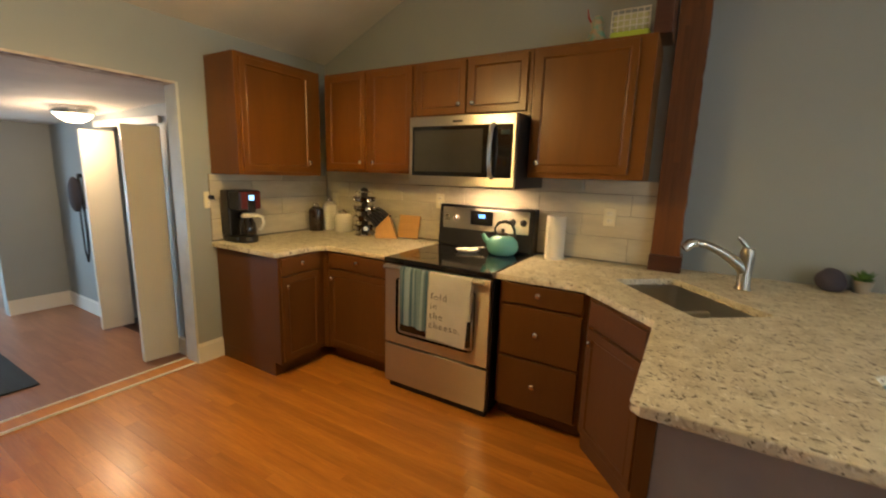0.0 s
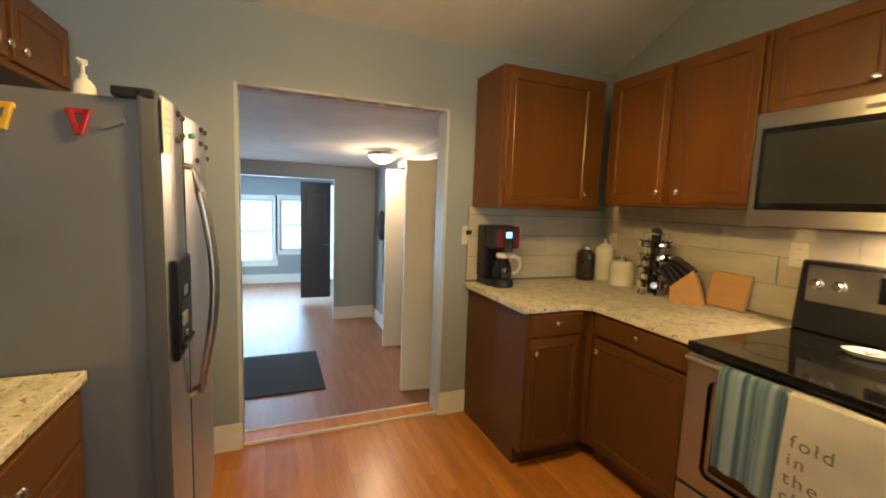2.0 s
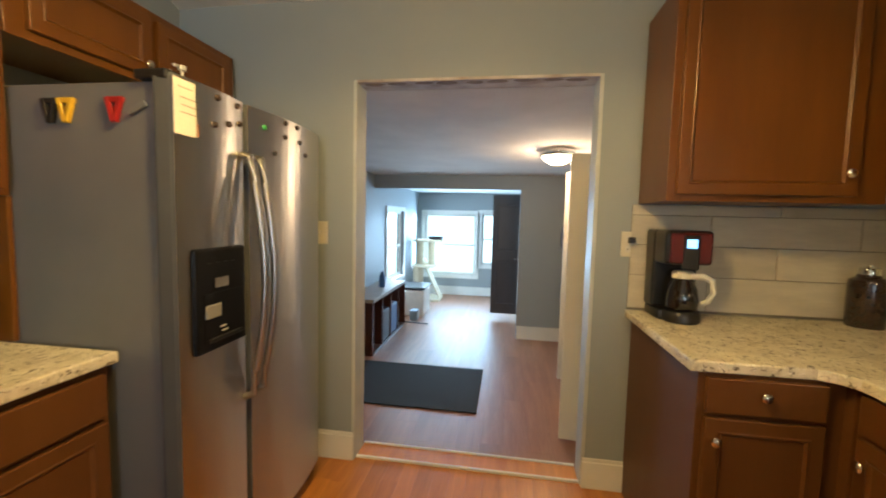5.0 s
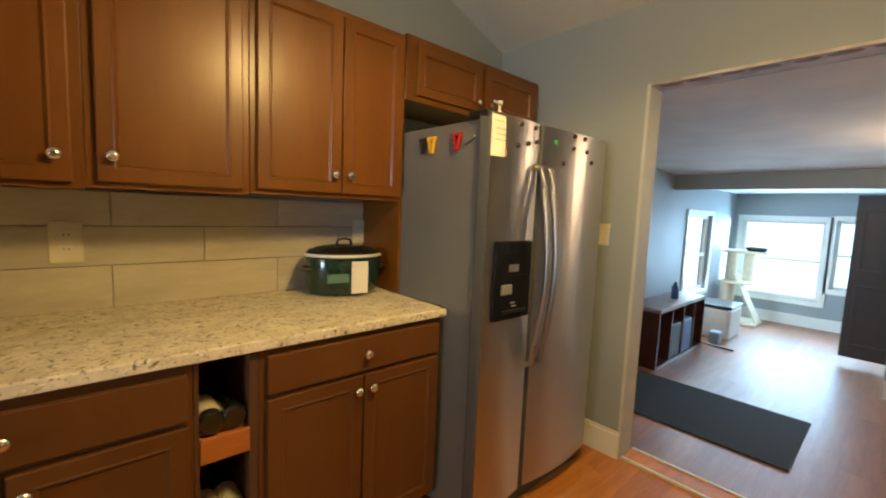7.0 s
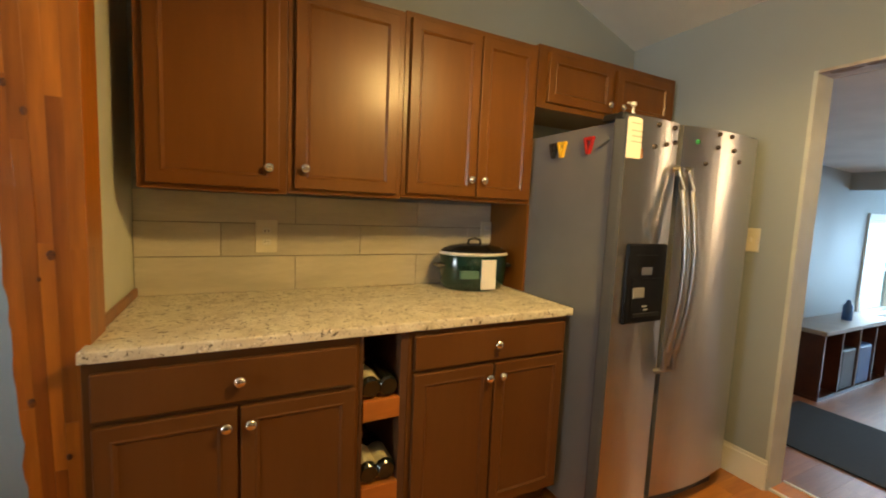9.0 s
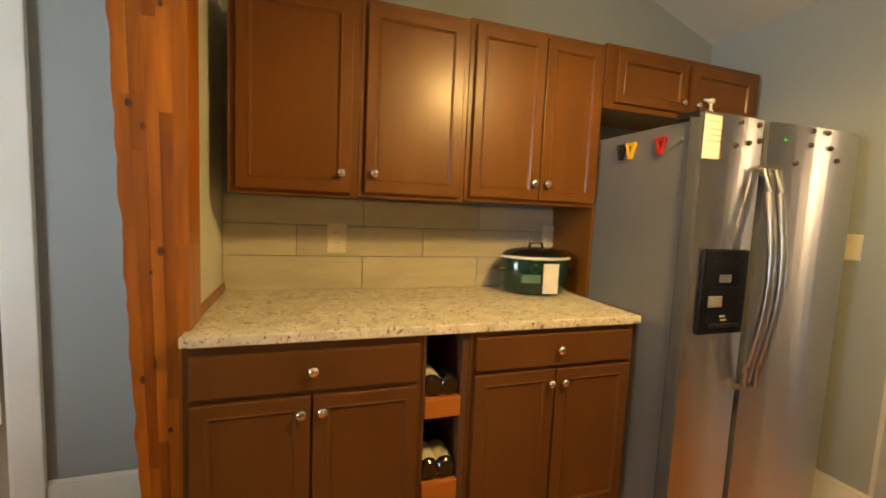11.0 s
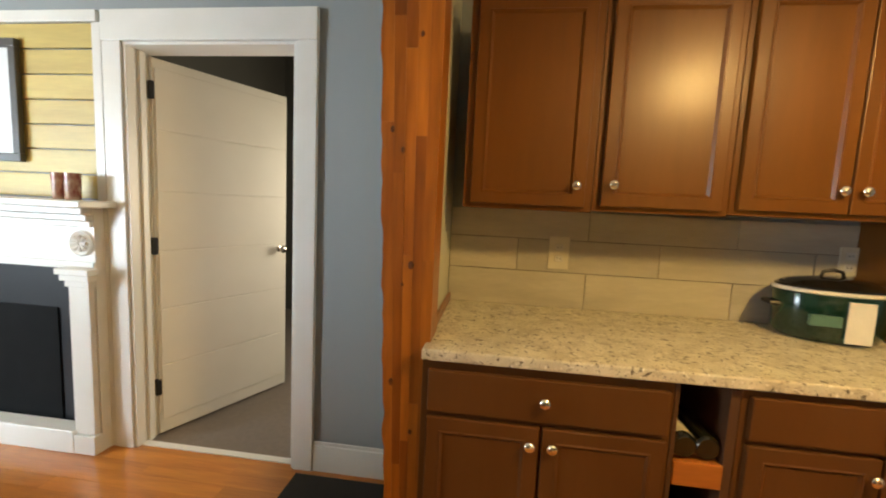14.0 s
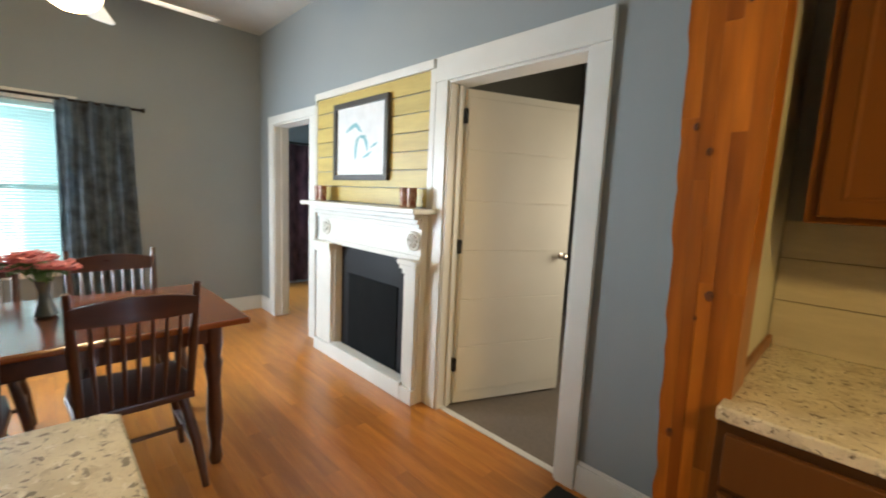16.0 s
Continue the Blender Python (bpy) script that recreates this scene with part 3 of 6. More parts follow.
def front(parent, name, x, z, w, h, mat, flat=False, knobs=()):
    f = part(name, flat_front(w, h) if flat else panel_front(w, h, sunk=0.0068 if mat == CHERRY else 0.005), mat, parent)
    f.location = (x, 0, z)
    for kx, kz in knobs:
        knob(f, kx, kz, -0.02)
    return f


def cabinet(name, at, rz, w, d, z0, z1, mat, label, fronts, toe=0.0, sides=True):
    """One cabinet unit: carcass with toe space, then its drawer fronts and doors."""
    c = thing(name, at, label, "cabinet", "kitchen cabinets", rz)
    b = box(0, w, 0, d, z0 + toe, z1, 0.002)
    if toe:
        box(0.0, w, 0.07, d, z0, z0 + toe, bm=b)
    part("body", b, mat, c)
    for kind, x, z, fw, fh, knobs in fronts:
        front(c, kind, x, z, fw, fh, mat, kind == "drawer", knobs)
    return c


g = 0.012
LB = "brown-stained wooden base cabinet under the granite worktop"
LU = "cherry-stained wooden wall cabinet with framed doors"
YN, YU = 2.50, 2.845            # faces of the north base and wall units
# north base run
cabinet("base_cabinet", (-2.07, YN, 0), 0, 0.625, N - YN - 0.004, 0, 0.868, BASEWOOD, LB + " beside the range", [("drawer", 0.03, 0.745, 0.58, 0.112, [(0.29, 0.068)]), ("door", 0.03, 0.13, 0.58, 0.60, [(0.04, 0.535)])], 0.1)
cabinet("base_cabinet", (-0.672, YN, 0), 0, 0.50, N - YN - 0.004, 0, 0.868, BASEWOOD, "brown-stained three-drawer base cabinet beside the range", [("drawer", 0.02, 0.745, 0.455, 0.115, [(0.215, 0.066)]), ("drawer", 0.02, 0.430, 0.455, 0.300, [(0.215, 0.155)]), ("drawer", 0.02, 0.11, 0.455, 0.305, [(0.215, 0.165)])], 0.1)
# west base unit, its side turned to the opening
cabinet("base_cabinet", (-2.10, 2.085, 0), 90, 0.415, 0.695, 0, 0.868, BASEWOOD, LB + " by the coffee maker", [("drawer", 0.02, 0.745, 0.33, 0.112, [(0.155, 0.068)]), ("door", 0.02, 0.12, 0.33, 0.61, [(0.028, 0.545)])], 0.1)
structure("corner_filler", box(-2.122, -2.062, 2.488, 2.56, 0.10, 0.868, 0.002), BASEWOOD, "brown-stained corner filler strip", "panel")
# corner sink unit and peninsula
sx, sy = -0.165, 2.47
ang = math.degrees(math.atan2(2.10 - sy, 0.165 - sx))
lw = math.hypot(2.10 - sy, 0.165 - sx)
cabinet("sink_cabinet", (sx, sy, 0), ang, lw, 0.02, 0, 0.868, BASEWOOD, "brown-stained diagonal corner cabinet under the sink", [("drawer", 0.035, 0.72, lw - 0.07, 0.13, []), ("door", 0.035, 0.12, lw - 0.07, 0.585, [(0.045, 0.52)])], 0.1)
pen = thing("peninsula_cabinet", (0.17, 1.45, 0), "grey painted peninsula with a brown wooden kitchen side", "cabinet", "kitchen cabinets")
part("body", box(0.02, 0.475, 0.02, 0.56, 0.69, 0.868, bm=box(0.02, 0.475, 0.02, 1.15, 0.0, 0.689)), BASEWOOD, pen)
part("end_panel", box(0.0365, 0.51, 0, 0.018, 0, 0.868, 0.002), material("lilac_grey_panel", (0.30, 0.28, 0.29), 0.5), pen, "lilac-grey painted end panel")
part("corner_stile", box(-0.006, 0.036, -0.006, 0.017, 0.0, 0.868, 0.002), BASEWOOD, pen, "brown-stained corner stile")
part("back_panel", box(0.48, 0.51, 0.019, 1.15, 0, 0.868, 0.002), material("lilac_grey_back", (0.30, 0.28, 0.29), 0.5), pen, "lilac-grey painted back panel")
d = part("side_panel", panel_front(0.62, 0.72), BASEWOOD, pen)
d.matrix_basis = pose(0.019, 0.64, 0.12, 0, 0, -90)
# north wall units
UB, UT = 1.445, 2.20
DU = N - YU - 0.004
cabinet("wall_cabinet", (-2.425, YU, 0), 0, 0.464, DU, UB, UT, CHERRY, LU + " in the corner", [("door", 0.040, UB + 0.02, 0.400, UT - UB - 0.04, [(0.366, 0.055)])])
cabinet("wall_cabinet", (-1.960, YU, 0), 0, 0.432, DU, UB, UT, CHERRY, LU + " beside the microwave", [("door", 0.025, UB + 0.02, 0.385, UT - UB - 0.04, [(0.042, 0.055)])])
cabinet("wall_cabinet", (-1.525, YU, 0), 0, 0.845, DU, 1.822, UT, CHERRY, "short cherry-stained wall cabinet above the microwave", [("door", 0.015, 1.845, 0.385, UT - 1.865, [(0.345, 0.06)]), ("door", 0.42, 1.845, 0.40, UT - 1.865, [(0.04, 0.06)])])
cabinet("wall_cabinet", (-0.677, YU, 0), 0, 0.655, DU, UB, UT, CHERRY, LU + " beside the wooden post", [("door", 0.02, UB + 0.03, 0.555, UT - UB - 0.05, [(0.04, 0.06)])])
# west wall unit
cabinet("wall_cabinet", (-2.46, 2.085, 0), 90, 0.735, 0.335, 1.405, UT + 0.01, CHERRY, LU + " above the coffee maker", [("door", 0.03, 1.43, 0.60, UT - 1.45, [(0.56, 0.08)])])
# south base run, faces turned north
YS, YSU = 0.368, 0.045
BASE_S = YS - S - 0.004
cabinet("base_cabinet", (-0.115, YS, 0), 180, 0.725, BASE_S, 0, 0.880, BASEWOOD, LB + " beside the wooden post", [("drawer", 0.02, 0.722, 0.69, 0.130, [(0.345, 0.068)]), ("door", 0.02, 0.12, 0.338, 0.585, [(0.31, 0.535)]), ("door", 0.366, 0.12, 0.344, 0.585, [(0.028, 0.535)])], 0.1)
cabinet("base_cabinet", (-1.015, YS, 0), 180, 0.73, BASE_S, 0, 0.880, BASEWOOD, LB + " beside the refrigerator", [("drawer", 0.02, 0.735, 0.69, 0.125, [(0.345, 0.065)]), ("door", 0.02, 0.12, 0.335, 0.60, [(0.31, 0.55)]), ("door", 0.362, 0.12, 0.348, 0.60, [(0.028, 0.55)])], 0.1)
rack = thing("wine_rack", (-0.842, YS, 0), "open brown wine rack with orange shelves between base cabinets", "wine rack", "kitchen cabinets", 180)
part("side", box(0, 0.012, 0, BASE_S, 0.1, 0.880), INNER, rack)
part("side", box(0.146, 0.171, 0, BASE_S, 0.1, 0.868), INNER, rack)
part("back", box(0.012, 0.146, BASE_S - 0.012, BASE_S, 0.1, 0.880), INNER, rack)
part("plinth", box(0, 0.171, 0.07, BASE_S - 0.012, 0, 0.099), INNER, rack)
part("bottom", box(0.012, 0.146, 0.0, BASE_S - 0.012, 0.10, 0.112), INNER, rack)
for z in (0.56, 0.245):
    s = part("shelf", box(0.0125, 0.1455, 0.011, BASE_S - 0.013, z + 0.070, z + 0.082), PINE_SHELF, rack, "orange wooden shelf")
    part("shelf_lip", box(0.0125, 0.1455, -0.006, 0.010, z + 0.013, z + 0.085, 0.003), PINE_SHELF, rack, "orange wooden shelf front")
# south wall units
US, UST = 1.352, 2.085
DS = YSU - S - 0.004
LS = UST - US
cabinet("wall_cabinet", (-0.185, YSU, 0), 180, 0.455, DS, US - 0.012, UST, CHERRY, LU + " near the wooden post", [("door", 0.027, US + 0.005, 0.40, LS - 0.03, [(0.365, 0.075)])])
cabinet("wall_cabinet", (-0.641, YSU, 0), 180, 0.445, DS, US - 0.005, UST + 0.008, CHERRY, LU + " over the granite worktop", [("door", 0.025, US + 0.012, 0.395, LS - 0.03, [(0.035, 0.075)])])
cabinet("wall_cabinet", (-1.087, YSU, 0), 180, 0.673, DS, US + 0.002, UST + 0.016, CHERRY, "cherry-stained two-door wall cabinet over the slow cooker", [("door", 0.022, US + 0.020, 0.330, LS - 0.03, [(0.30, 0.075)]), ("door", 0.358, US + 0.020, 0.292, LS - 0.03, [(0.03, 0.075)])])
cabinet("wall_cabinet", (-1.765, YSU, 0), 180, 1.005, DS, 1.822, UST + 0.03, CHERRY, "short cherry-stained wall cabinet above the refrigerator", [("door", 0.055, 1.85, 0.43, 0.232, [(0.40, 0.04)]), ("door", 0.52, 1.85, 0.43, 0.232, [(0.03, 0.04)])])
structure("end_board", box(-1.764, -1.750, S + 0.002, YSU, CS + 0.003, 1.353, 0.002), CHERRY, "cherry-stained board beside the refrigerator", "panel")

# ---- worktops ----


def worktop(name, outline, label, z=C):
    b = prism(outline, z - 0.035, z, 0.006)
    return tagged(link(name, b, GRANITE), label, "worktop")


worktop("worktop", [(-1.462, N - 0.003), (W + 0.003, N - 0.003), (W + 0.003, 2.055), (-2.085, 2.055), (-2.085, 2.40), (-2.06, 2.44), (-2.02, 2.465), (-1.462, 2.465)], "cream speckled granite worktop in the corner by the coffee maker")
sw = [(-0.686, N - 0.003), (-0.686, 2.468), (-0.20, 2.468), (0.145, 2.105), (0.14, 1.418), (0.165, 1.395), (0.69, 1.395), (0.715, 1.42), (0.74, 1.95), (1.30, 2.55), (1.30, N2 - 0.003), (0.123, N2 - 0.003), (0.123, N - 0.003)]
top = worktop("worktop", sw, "cream speckled granite worktop with a corner sink")
SINK, SA = (0.240, 2.605), math.atan2(-0.43, 0.34)
# basin cut-out
cut = bmesh.new()
box(-0.315, 0.315, -0.185, 0.185, -0.1, 0.1, 0.0, bm=cut)
bmesh.ops.bevel(cut, geom=[e for e in cut.edges if abs(e.verts[0].co.z - e.verts[1].co.z) > 0.1], offset=0.028, segments=4, affect="EDGES", profile=0.5)
cutter = link("cutter", cut, GRANITE)
cutter.matrix_basis = Matrix.Translation((*SINK, C)) @ Matrix.Rotation(SA, 4, "Z")
mod = top.modifiers.new("sink_hole", "BOOLEAN")
mod.operation, mod.object, mod.solver = "DIFFERENCE", cutter, "EXACT"
bpy.context.view_layer.update()
dg = bpy.context.evaluated_depsgraph_get()
holed = bpy.data.meshes.new_from_object(top.evaluated_get(dg))
top.modifiers.clear()
top.data = holed
bpy.data.objects.remove(cutter)
worktop("worktop", [(-0.115, S + 0.003), (-0.115, 0.395), (-1.755, 0.395), (-1.755, S + 0.003)], "cream speckled granite worktop below the wall cabinets", CS)
sink = thing("sink", (*SINK, 0.70), "stainless undermount corner sink basin", "sink", rz=math.degrees(SA))
b = box(-0.321, 0.321, -0.191, 0.191, 0.0, 0.168)
bmesh.ops.delete(b, geom=[f for f in b.faces if f.normal.z > 0.9], context="FACES")
bmesh.ops.bevel(b, geom=[e for e in b.edges if len(e.link_faces) == 2], offset=0.045, segments=5, affect="EDGES", profile=0.5)
bmesh.ops.solidify(b, geom=b.faces[:], thickness=-0.004)
DEEP_STEEL = brushed("sink_steel", (30, 30, 30), 0.0, (0.58, 0.56, 0.52), 0.34)
part("basin", b, DEEP_STEEL, sink, "", True)
part("divider", box(-0.012, 0.012, -0.15, 0.15, 0.01, 0.12, 0.008), STEEL_H, sink)
part("drain", lathe([(0.042, 0.003), (0.045, 0.008), (0.03, 0.007), (0.0001, 0.005)], 20), CHROME, sink).location = (0.12, 0, 0.002)
FAUCET = material("brushed_faucet_nickel", (0.46, 0.44, 0.40), 0.30, 1.0, grain=0.05, scale=(30, 30, 30))
fa = thing("faucet", (0.500, 2.93, C), "brushed nickel single-lever kitchen faucet behind the sink", "faucet")
part("base", lathe([(0.036, 0), (0.038, 0.004), (0.033, 0.012), (0.029, 0.10), (0.031, 0.16), (0.033, 0.185), (0.027, 0.205), (0.0001, 0.208)], 24), FAUCET, fa, "", True)
part("spout", tube([(0, 0, 0.085), (-0.04, -0.018, 0.128), (-0.09, -0.04, 0.165), (-0.14, -0.063, 0.194), (-0.19, -0.085, 0.214), (-0.235, -0.105, 0.222)], [0.027, 0.025, 0.023, 0.020, 0.019, 0.020], 14), FAUCET, fa, "", True)
part("spray_head", tube([(-0.232, -0.104, 0.223), (-0.262, -0.118, 0.214), (-0.285, -0.130, 0.188)], [0.021, 0.025, 0.021], 14), CHROME, fa, "", True)
fa.scale = (1.0, 1.0, 1.06)
part("lever", tube([(0, 0, 0.195), (-0.02, -0.005, 0.225), (-0.05, -0.015, 0.255)], [0.011, 0.010, 0.007], 10), FAUCET, fa, "", True)

# ---- wooden posts ----
KNOT = material("dark_wood_knot", (0.17, 0.050, 0.010), 0.5, spot=(0.06, 0.018, 0.005), scale=(90, 90, 90))


def post(name, x0, x1, y0, y1, z0, z1, label, flare=(1.0, 0.0), mat=PINE):
    """A post glued up from staggered boards."""
    p = thing(name, (x0, y0, z0), label, "post", "wooden posts")
    rng = random.Random(len(name) + int(abs(x0) * 1000))
    n, w = 5, (x1 - x0)
    for kx, kz, kr in ((0.40, 1.155, 0.009), (0.55, 1.095, 0.0045), (0.82, 1.56, 0.007), (0.30, 0.62, 0.006), (0.62, 1.50, 0.007), (0.35, 1.83, 0.006), (0.70, 0.78, 0.008)):
        if z0 < kz - 0.05:
            part("knot", lathe([(kr, 0), (kr * 0.8, 0.0015), (0.0001, 0.002)], 12, m=Matrix.Translation((kx * w, y1 - y0 + 0.0035, kz - z0)) @ Matrix.Rotation(radians(-90), 4, "X") @ Matrix.Diagonal((1, 1.5, 1, 1))), KNOT, p)
    for i in range(n):
        z = 0.0
        while z < z1 - z0 - 0.01:
            h = min(rng.uniform(0.45, 0.95), z1 - z0 - z)
            if z1 - z0 - z - h < 0.2:
                h = z1 - z0 - z
            out = rng.uniform(0.0, 0.0015)
            side = 0.003 if i in (0, n - 1) else 0
            q = box(i * w / n - (side if i == 0 else 0), (i + 1) * w / n + (side if i == n - 1 else 0), 0, y1 - y0 + out, z, z + h, 0.0006, segs=1)
            if i == n - 1:
                up = [e for e in q.edges if abs(e.verts[0].co.z - e.verts[1].co.z) > 0.5 * h]
                bmesh.ops.subdivide_edges(q, edges=up, cuts=int(h / 0.03))
                for v in q.verts:
                    if v.co.x > (i + 0.6) * w / n:
                        v.co.x += 0.008 * noise.noise(Vector((0.3, v.co.y * 9, (z0 + v.co.z) * 17))) + 0.004 * noise.noise(Vector((2.3, v.co.y * 9, (z0 + v.co.z) * 60)))
            for v in q.verts:
                v.co.x *= flare[0] + flare[1] * v.co.z
            part("board", q, mat, p)
            z += h
    return p


post("wooden_post", -0.128, 0.040, 0.20, 0.335, 0.0, HIGH - 0.01, "orange-stained laminated wooden post at the end of the worktop", (0.695, 0.200))
structure("wall_stub_south", box(-0.112, -0.020, S + 0.001, 0.199, 0, HIGH), CREAM, "cream plastered stub wall behind the post", "wall")
structure("counter_trim", box(-0.127, -0.113, S + 0.02, 0.195, CS + 0.002, CS + 0.035, 0.003), PINE, "small brown wooden trim along the worktop", "trim")
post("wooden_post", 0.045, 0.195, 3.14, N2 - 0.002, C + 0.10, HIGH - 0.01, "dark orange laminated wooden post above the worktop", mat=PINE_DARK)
tagged(link("post_base", box(0.035, 0.215, 3.12, N2 - 0.002, C + 0.001, C + 0.099, 0.004), DARKWOOD), "dark wooden block under the post", "post base")


# ---- refrigerator ----
fr = thing("refrigerator", (-1.748, 0.60, 0), "stainless side-by-side refrigerator with dark grey sides", "refrigerator", rz=180)
part("body", box(0.018, 0.885, 0.062, 0.86, 0.03, 1.672, 0.006), FRIDGE_SIDE, fr, "grey textured side")
part("grille", box(0.02, 0.865, 0.05, 0.09, 0.0, 0.085, 0.004), BLACK, fr)


def fridge_door(x0, x1, bow):
    pts, w = [], x1 - x0
    us = [0, 0.003 / w, 0.007 / w, 0.013 / w]
    us = us + [i / 12 for i in range(1, 12)] + [1 - u for u in us[::-1]]
    for u in us:
        edge = min(1.0, min(u, 1 - u) * w / 0.013)
        y = 0.052 - 0.040 * math.sin(math.pi / 2 * edge) - bow * math.sin(math.pi * u)
        pts.append((x0 + u * (x1 - x0), y))
    return prism(pts + [(x1, 0.060), (x0, 0.060)], 0.095, 1.690)


ld = part("door", fridge_door(0.0, 0.318, 0.014), STEEL, fr, "brushed stainless freezer door")
rd = part("door", fridge_door(0.324, 0.885, 0.026), STEEL, fr, "brushed stainless refrigerator door")
DOOR_EDGE = material("dark_door_edge", (0.075, 0.077, 0.08), 0.6, spec=0.25)
for dr in (ld, rd):
    dr.data.materials.append(DOOR_EDGE)
    for p in dr.data.polygons:
        if abs(p.normal.x) > 0.8:
            p.material_index = 1
for dr, x in ((ld, 0.292), (rd, 0.352)):
    pts = [(x, 0.004, 1.515), (x, -0.028, 1.508)] + [(x, -0.028 - 0.050 * math.sin(math.pi * k / 12), 1.49 - k * 0.065) for k in range(1, 12)] + [(x, -0.028, 0.690), (x, 0.004, 0.675)]
    part("handle", tube(pts, 0.013, 10), HANDLE_STEEL, dr, "curved stainless bar handle", True)
DISP = material("satin_black_dispenser", (0.006, 0.006, 0.007), 0.35, spec=0.2)
dp = part("dispenser", box(0.055, 0.282, -0.010, 0.03, 0.895, 1.212, 0.008), DISP, ld, "black water and ice dispenser")
b = box(0.085, 0.255, -0.012, -0.0105, 0.925, 1.075, 0.0)
part("dispenser_recess", b, DISP, ld)
part("dispenser_tray", box(0.095, 0.245, -0.022, -0.012, 0.925, 0.938, 0.002), DARK_METAL, ld)
part("paddle", box(0.085, 0.150, -0.020, -0.0125, 1.000, 1.042, 0.004), material("grey_plastic", (0.25, 0.24, 0.22), 0.4), ld)
part("paddle", box(0.13, 0.19, -0.0145, -0.0125, 1.09, 1.12, 0.002), STEEL, ld)
# highlights on the tray, put in as small white bars
for z0_, x0_, x1_ in ((0.962, 0.150, 0.178), (0.948, 0.158, 0.186)):
    part("tray_glint", box(x0_, x1_, -0.0130, -0.0121, z0_, z0_ + 0.005), WHITE_PL, ld)
for k in range(4):
    part("button", box(0.10 + k * 0.035, 0.118 + k * 0.035, -0.0125, -0.0105, 1.165, 1.168), DARK_METAL, ld)
# hinge caps
for x in (0.03, 0.84):
    part("hinge_cover", box(x - 0.03, x + 0.03, 0.02, 0.12, 1.673, 1.70, 0.006), DARK_METAL, fr)
note = tagged(link("paper_note", box(-0.062, 0.062, -0.0012, 0.0012, -0.075, 0.075), PAPER), "white paper note with small print on the freezer door", "note")
note.matrix_basis = pose(-1.815, 0.597, 1.605, 0, 0, 180)
for (x, z, w) in ((-0.02, 0.052, 0.05), (0.0, 0.025, 0.08), (0.0, 0.005, 0.07), (-0.01, -0.015, 0.06)):
    part("print_line", box(x - w / 2, x + w / 2, -0.0022, -0.0013, z, z + 0.003), PRINT_GREY, note)
part("print_patch", box(0.02, 0.055, -0.0022, -0.0013, -0.07, -0.035), material("orange_print", (0.45, 0.2, 0.1), 0.6), note)
disc = lathe([(0.0095, 0), (0.0105, 0.004), (0.008, 0.010), (0.004, 0.012), (0.0001, 0.012)], 14, m=Matrix.Rotation(radians(90), 4, "X"))
mag0 = None
for i, (x, z) in enumerate(((-1.914, 1.666), (-2.017, 1.668), (-1.899, 1.583), (-1.967, 1.599), (-2.028, 1.613), (-2.161, 1.63), (-2.284, 1.672), (-2.369, 1.672), (-2.281, 1.618), (-2.395, 1.616), (-2.215, 1.546), (-2.445, 1.572))):
    u = (-1.748 - x) / 0.318 if x > -2.066 else (-2.072 - x) / 0.561
    yy = 0.60 - (0.012 - (0.014 if x > -2.066 else 0.026) * math.sin(math.pi * u))
    if mag0 is None:
        mag0 = link("fridge_magnet", disc, MAGNET, None, True)
        tagged(mag0, "small round glossy magnet on the refrigerator door", "magnet", "fridge magnets")
        mag0.matrix_basis = pose(x, yy, z, 0, 0, 180)
        green = mag0.data.copy()
        green.materials[0] = material("green_magnet", (0.05, 0.30, 0.10), 0.2)
    else:
        o = copy_thing(mag0, pose(x, yy, z, 0, 0, 180))
        if i == 5:
            o.data = green
            o["label"] = "small round green magnet on the refrigerator door"
for y, z, m, nm in ((0.199, 1.60, DARK_METAL, "dark"), (0.253, 1.60, YELLOW, "yellow"), (0.409, 1.60, RED, "red")):
    b = box(-0.002, 0.010, -0.028, 0.028, 0.014, 0.03, 0.003)
    for s in (-1, 1):
        merge(b, box(-0.002, 0.012, -0.007, 0.007, -0.04, 0.03, 0.003), Matrix.Translation((0, s * 0.013, 0)) @ Matrix.Rotation(radians(s * -16), 4, "X"))
    o = tagged(link("bag_clip", b, m), nm + " plastic bag clip stuck on the refrigerator side", "clip", "bag clips")
    o.location = (-1.763, y, z)
o = tagged(link("bag_clip", box(-0.002, 0.008, -0.03, 0.03, -0.008, 0.008, 0.003), FRIDGE_SIDE), "grey magnetic clip on the refrigerator side", "clip", "bag clips")
o.matrix_basis = pose(-1.763, 0.48, 1.598, 25, 0, 0)
bt = thing("pump_bottle", (-2.13, 0.30, 1.673), "white plastic pump bottle on top of the refrigerator", "bottle")
part("bottle", lathe([(0.030, 0), (0.033, 0.01), (0.033, 0.085), (0.022, 0.105), (0.012, 0.112), (0.012, 0.125), (0.0001, 0.126)], 20), WHITE_PL, bt, "", True)
b = lathe([(0.006, 0.12), (0.006, 0.155), (0.014, 0.157), (0.014, 0.172), (0.0001, 0.173)], 14)
box(-0.005, 0.04, -0.005, 0.005, 0.160, 0.170, 0.003, bm=b)
part("pump", b, WHITE_PL, bt)

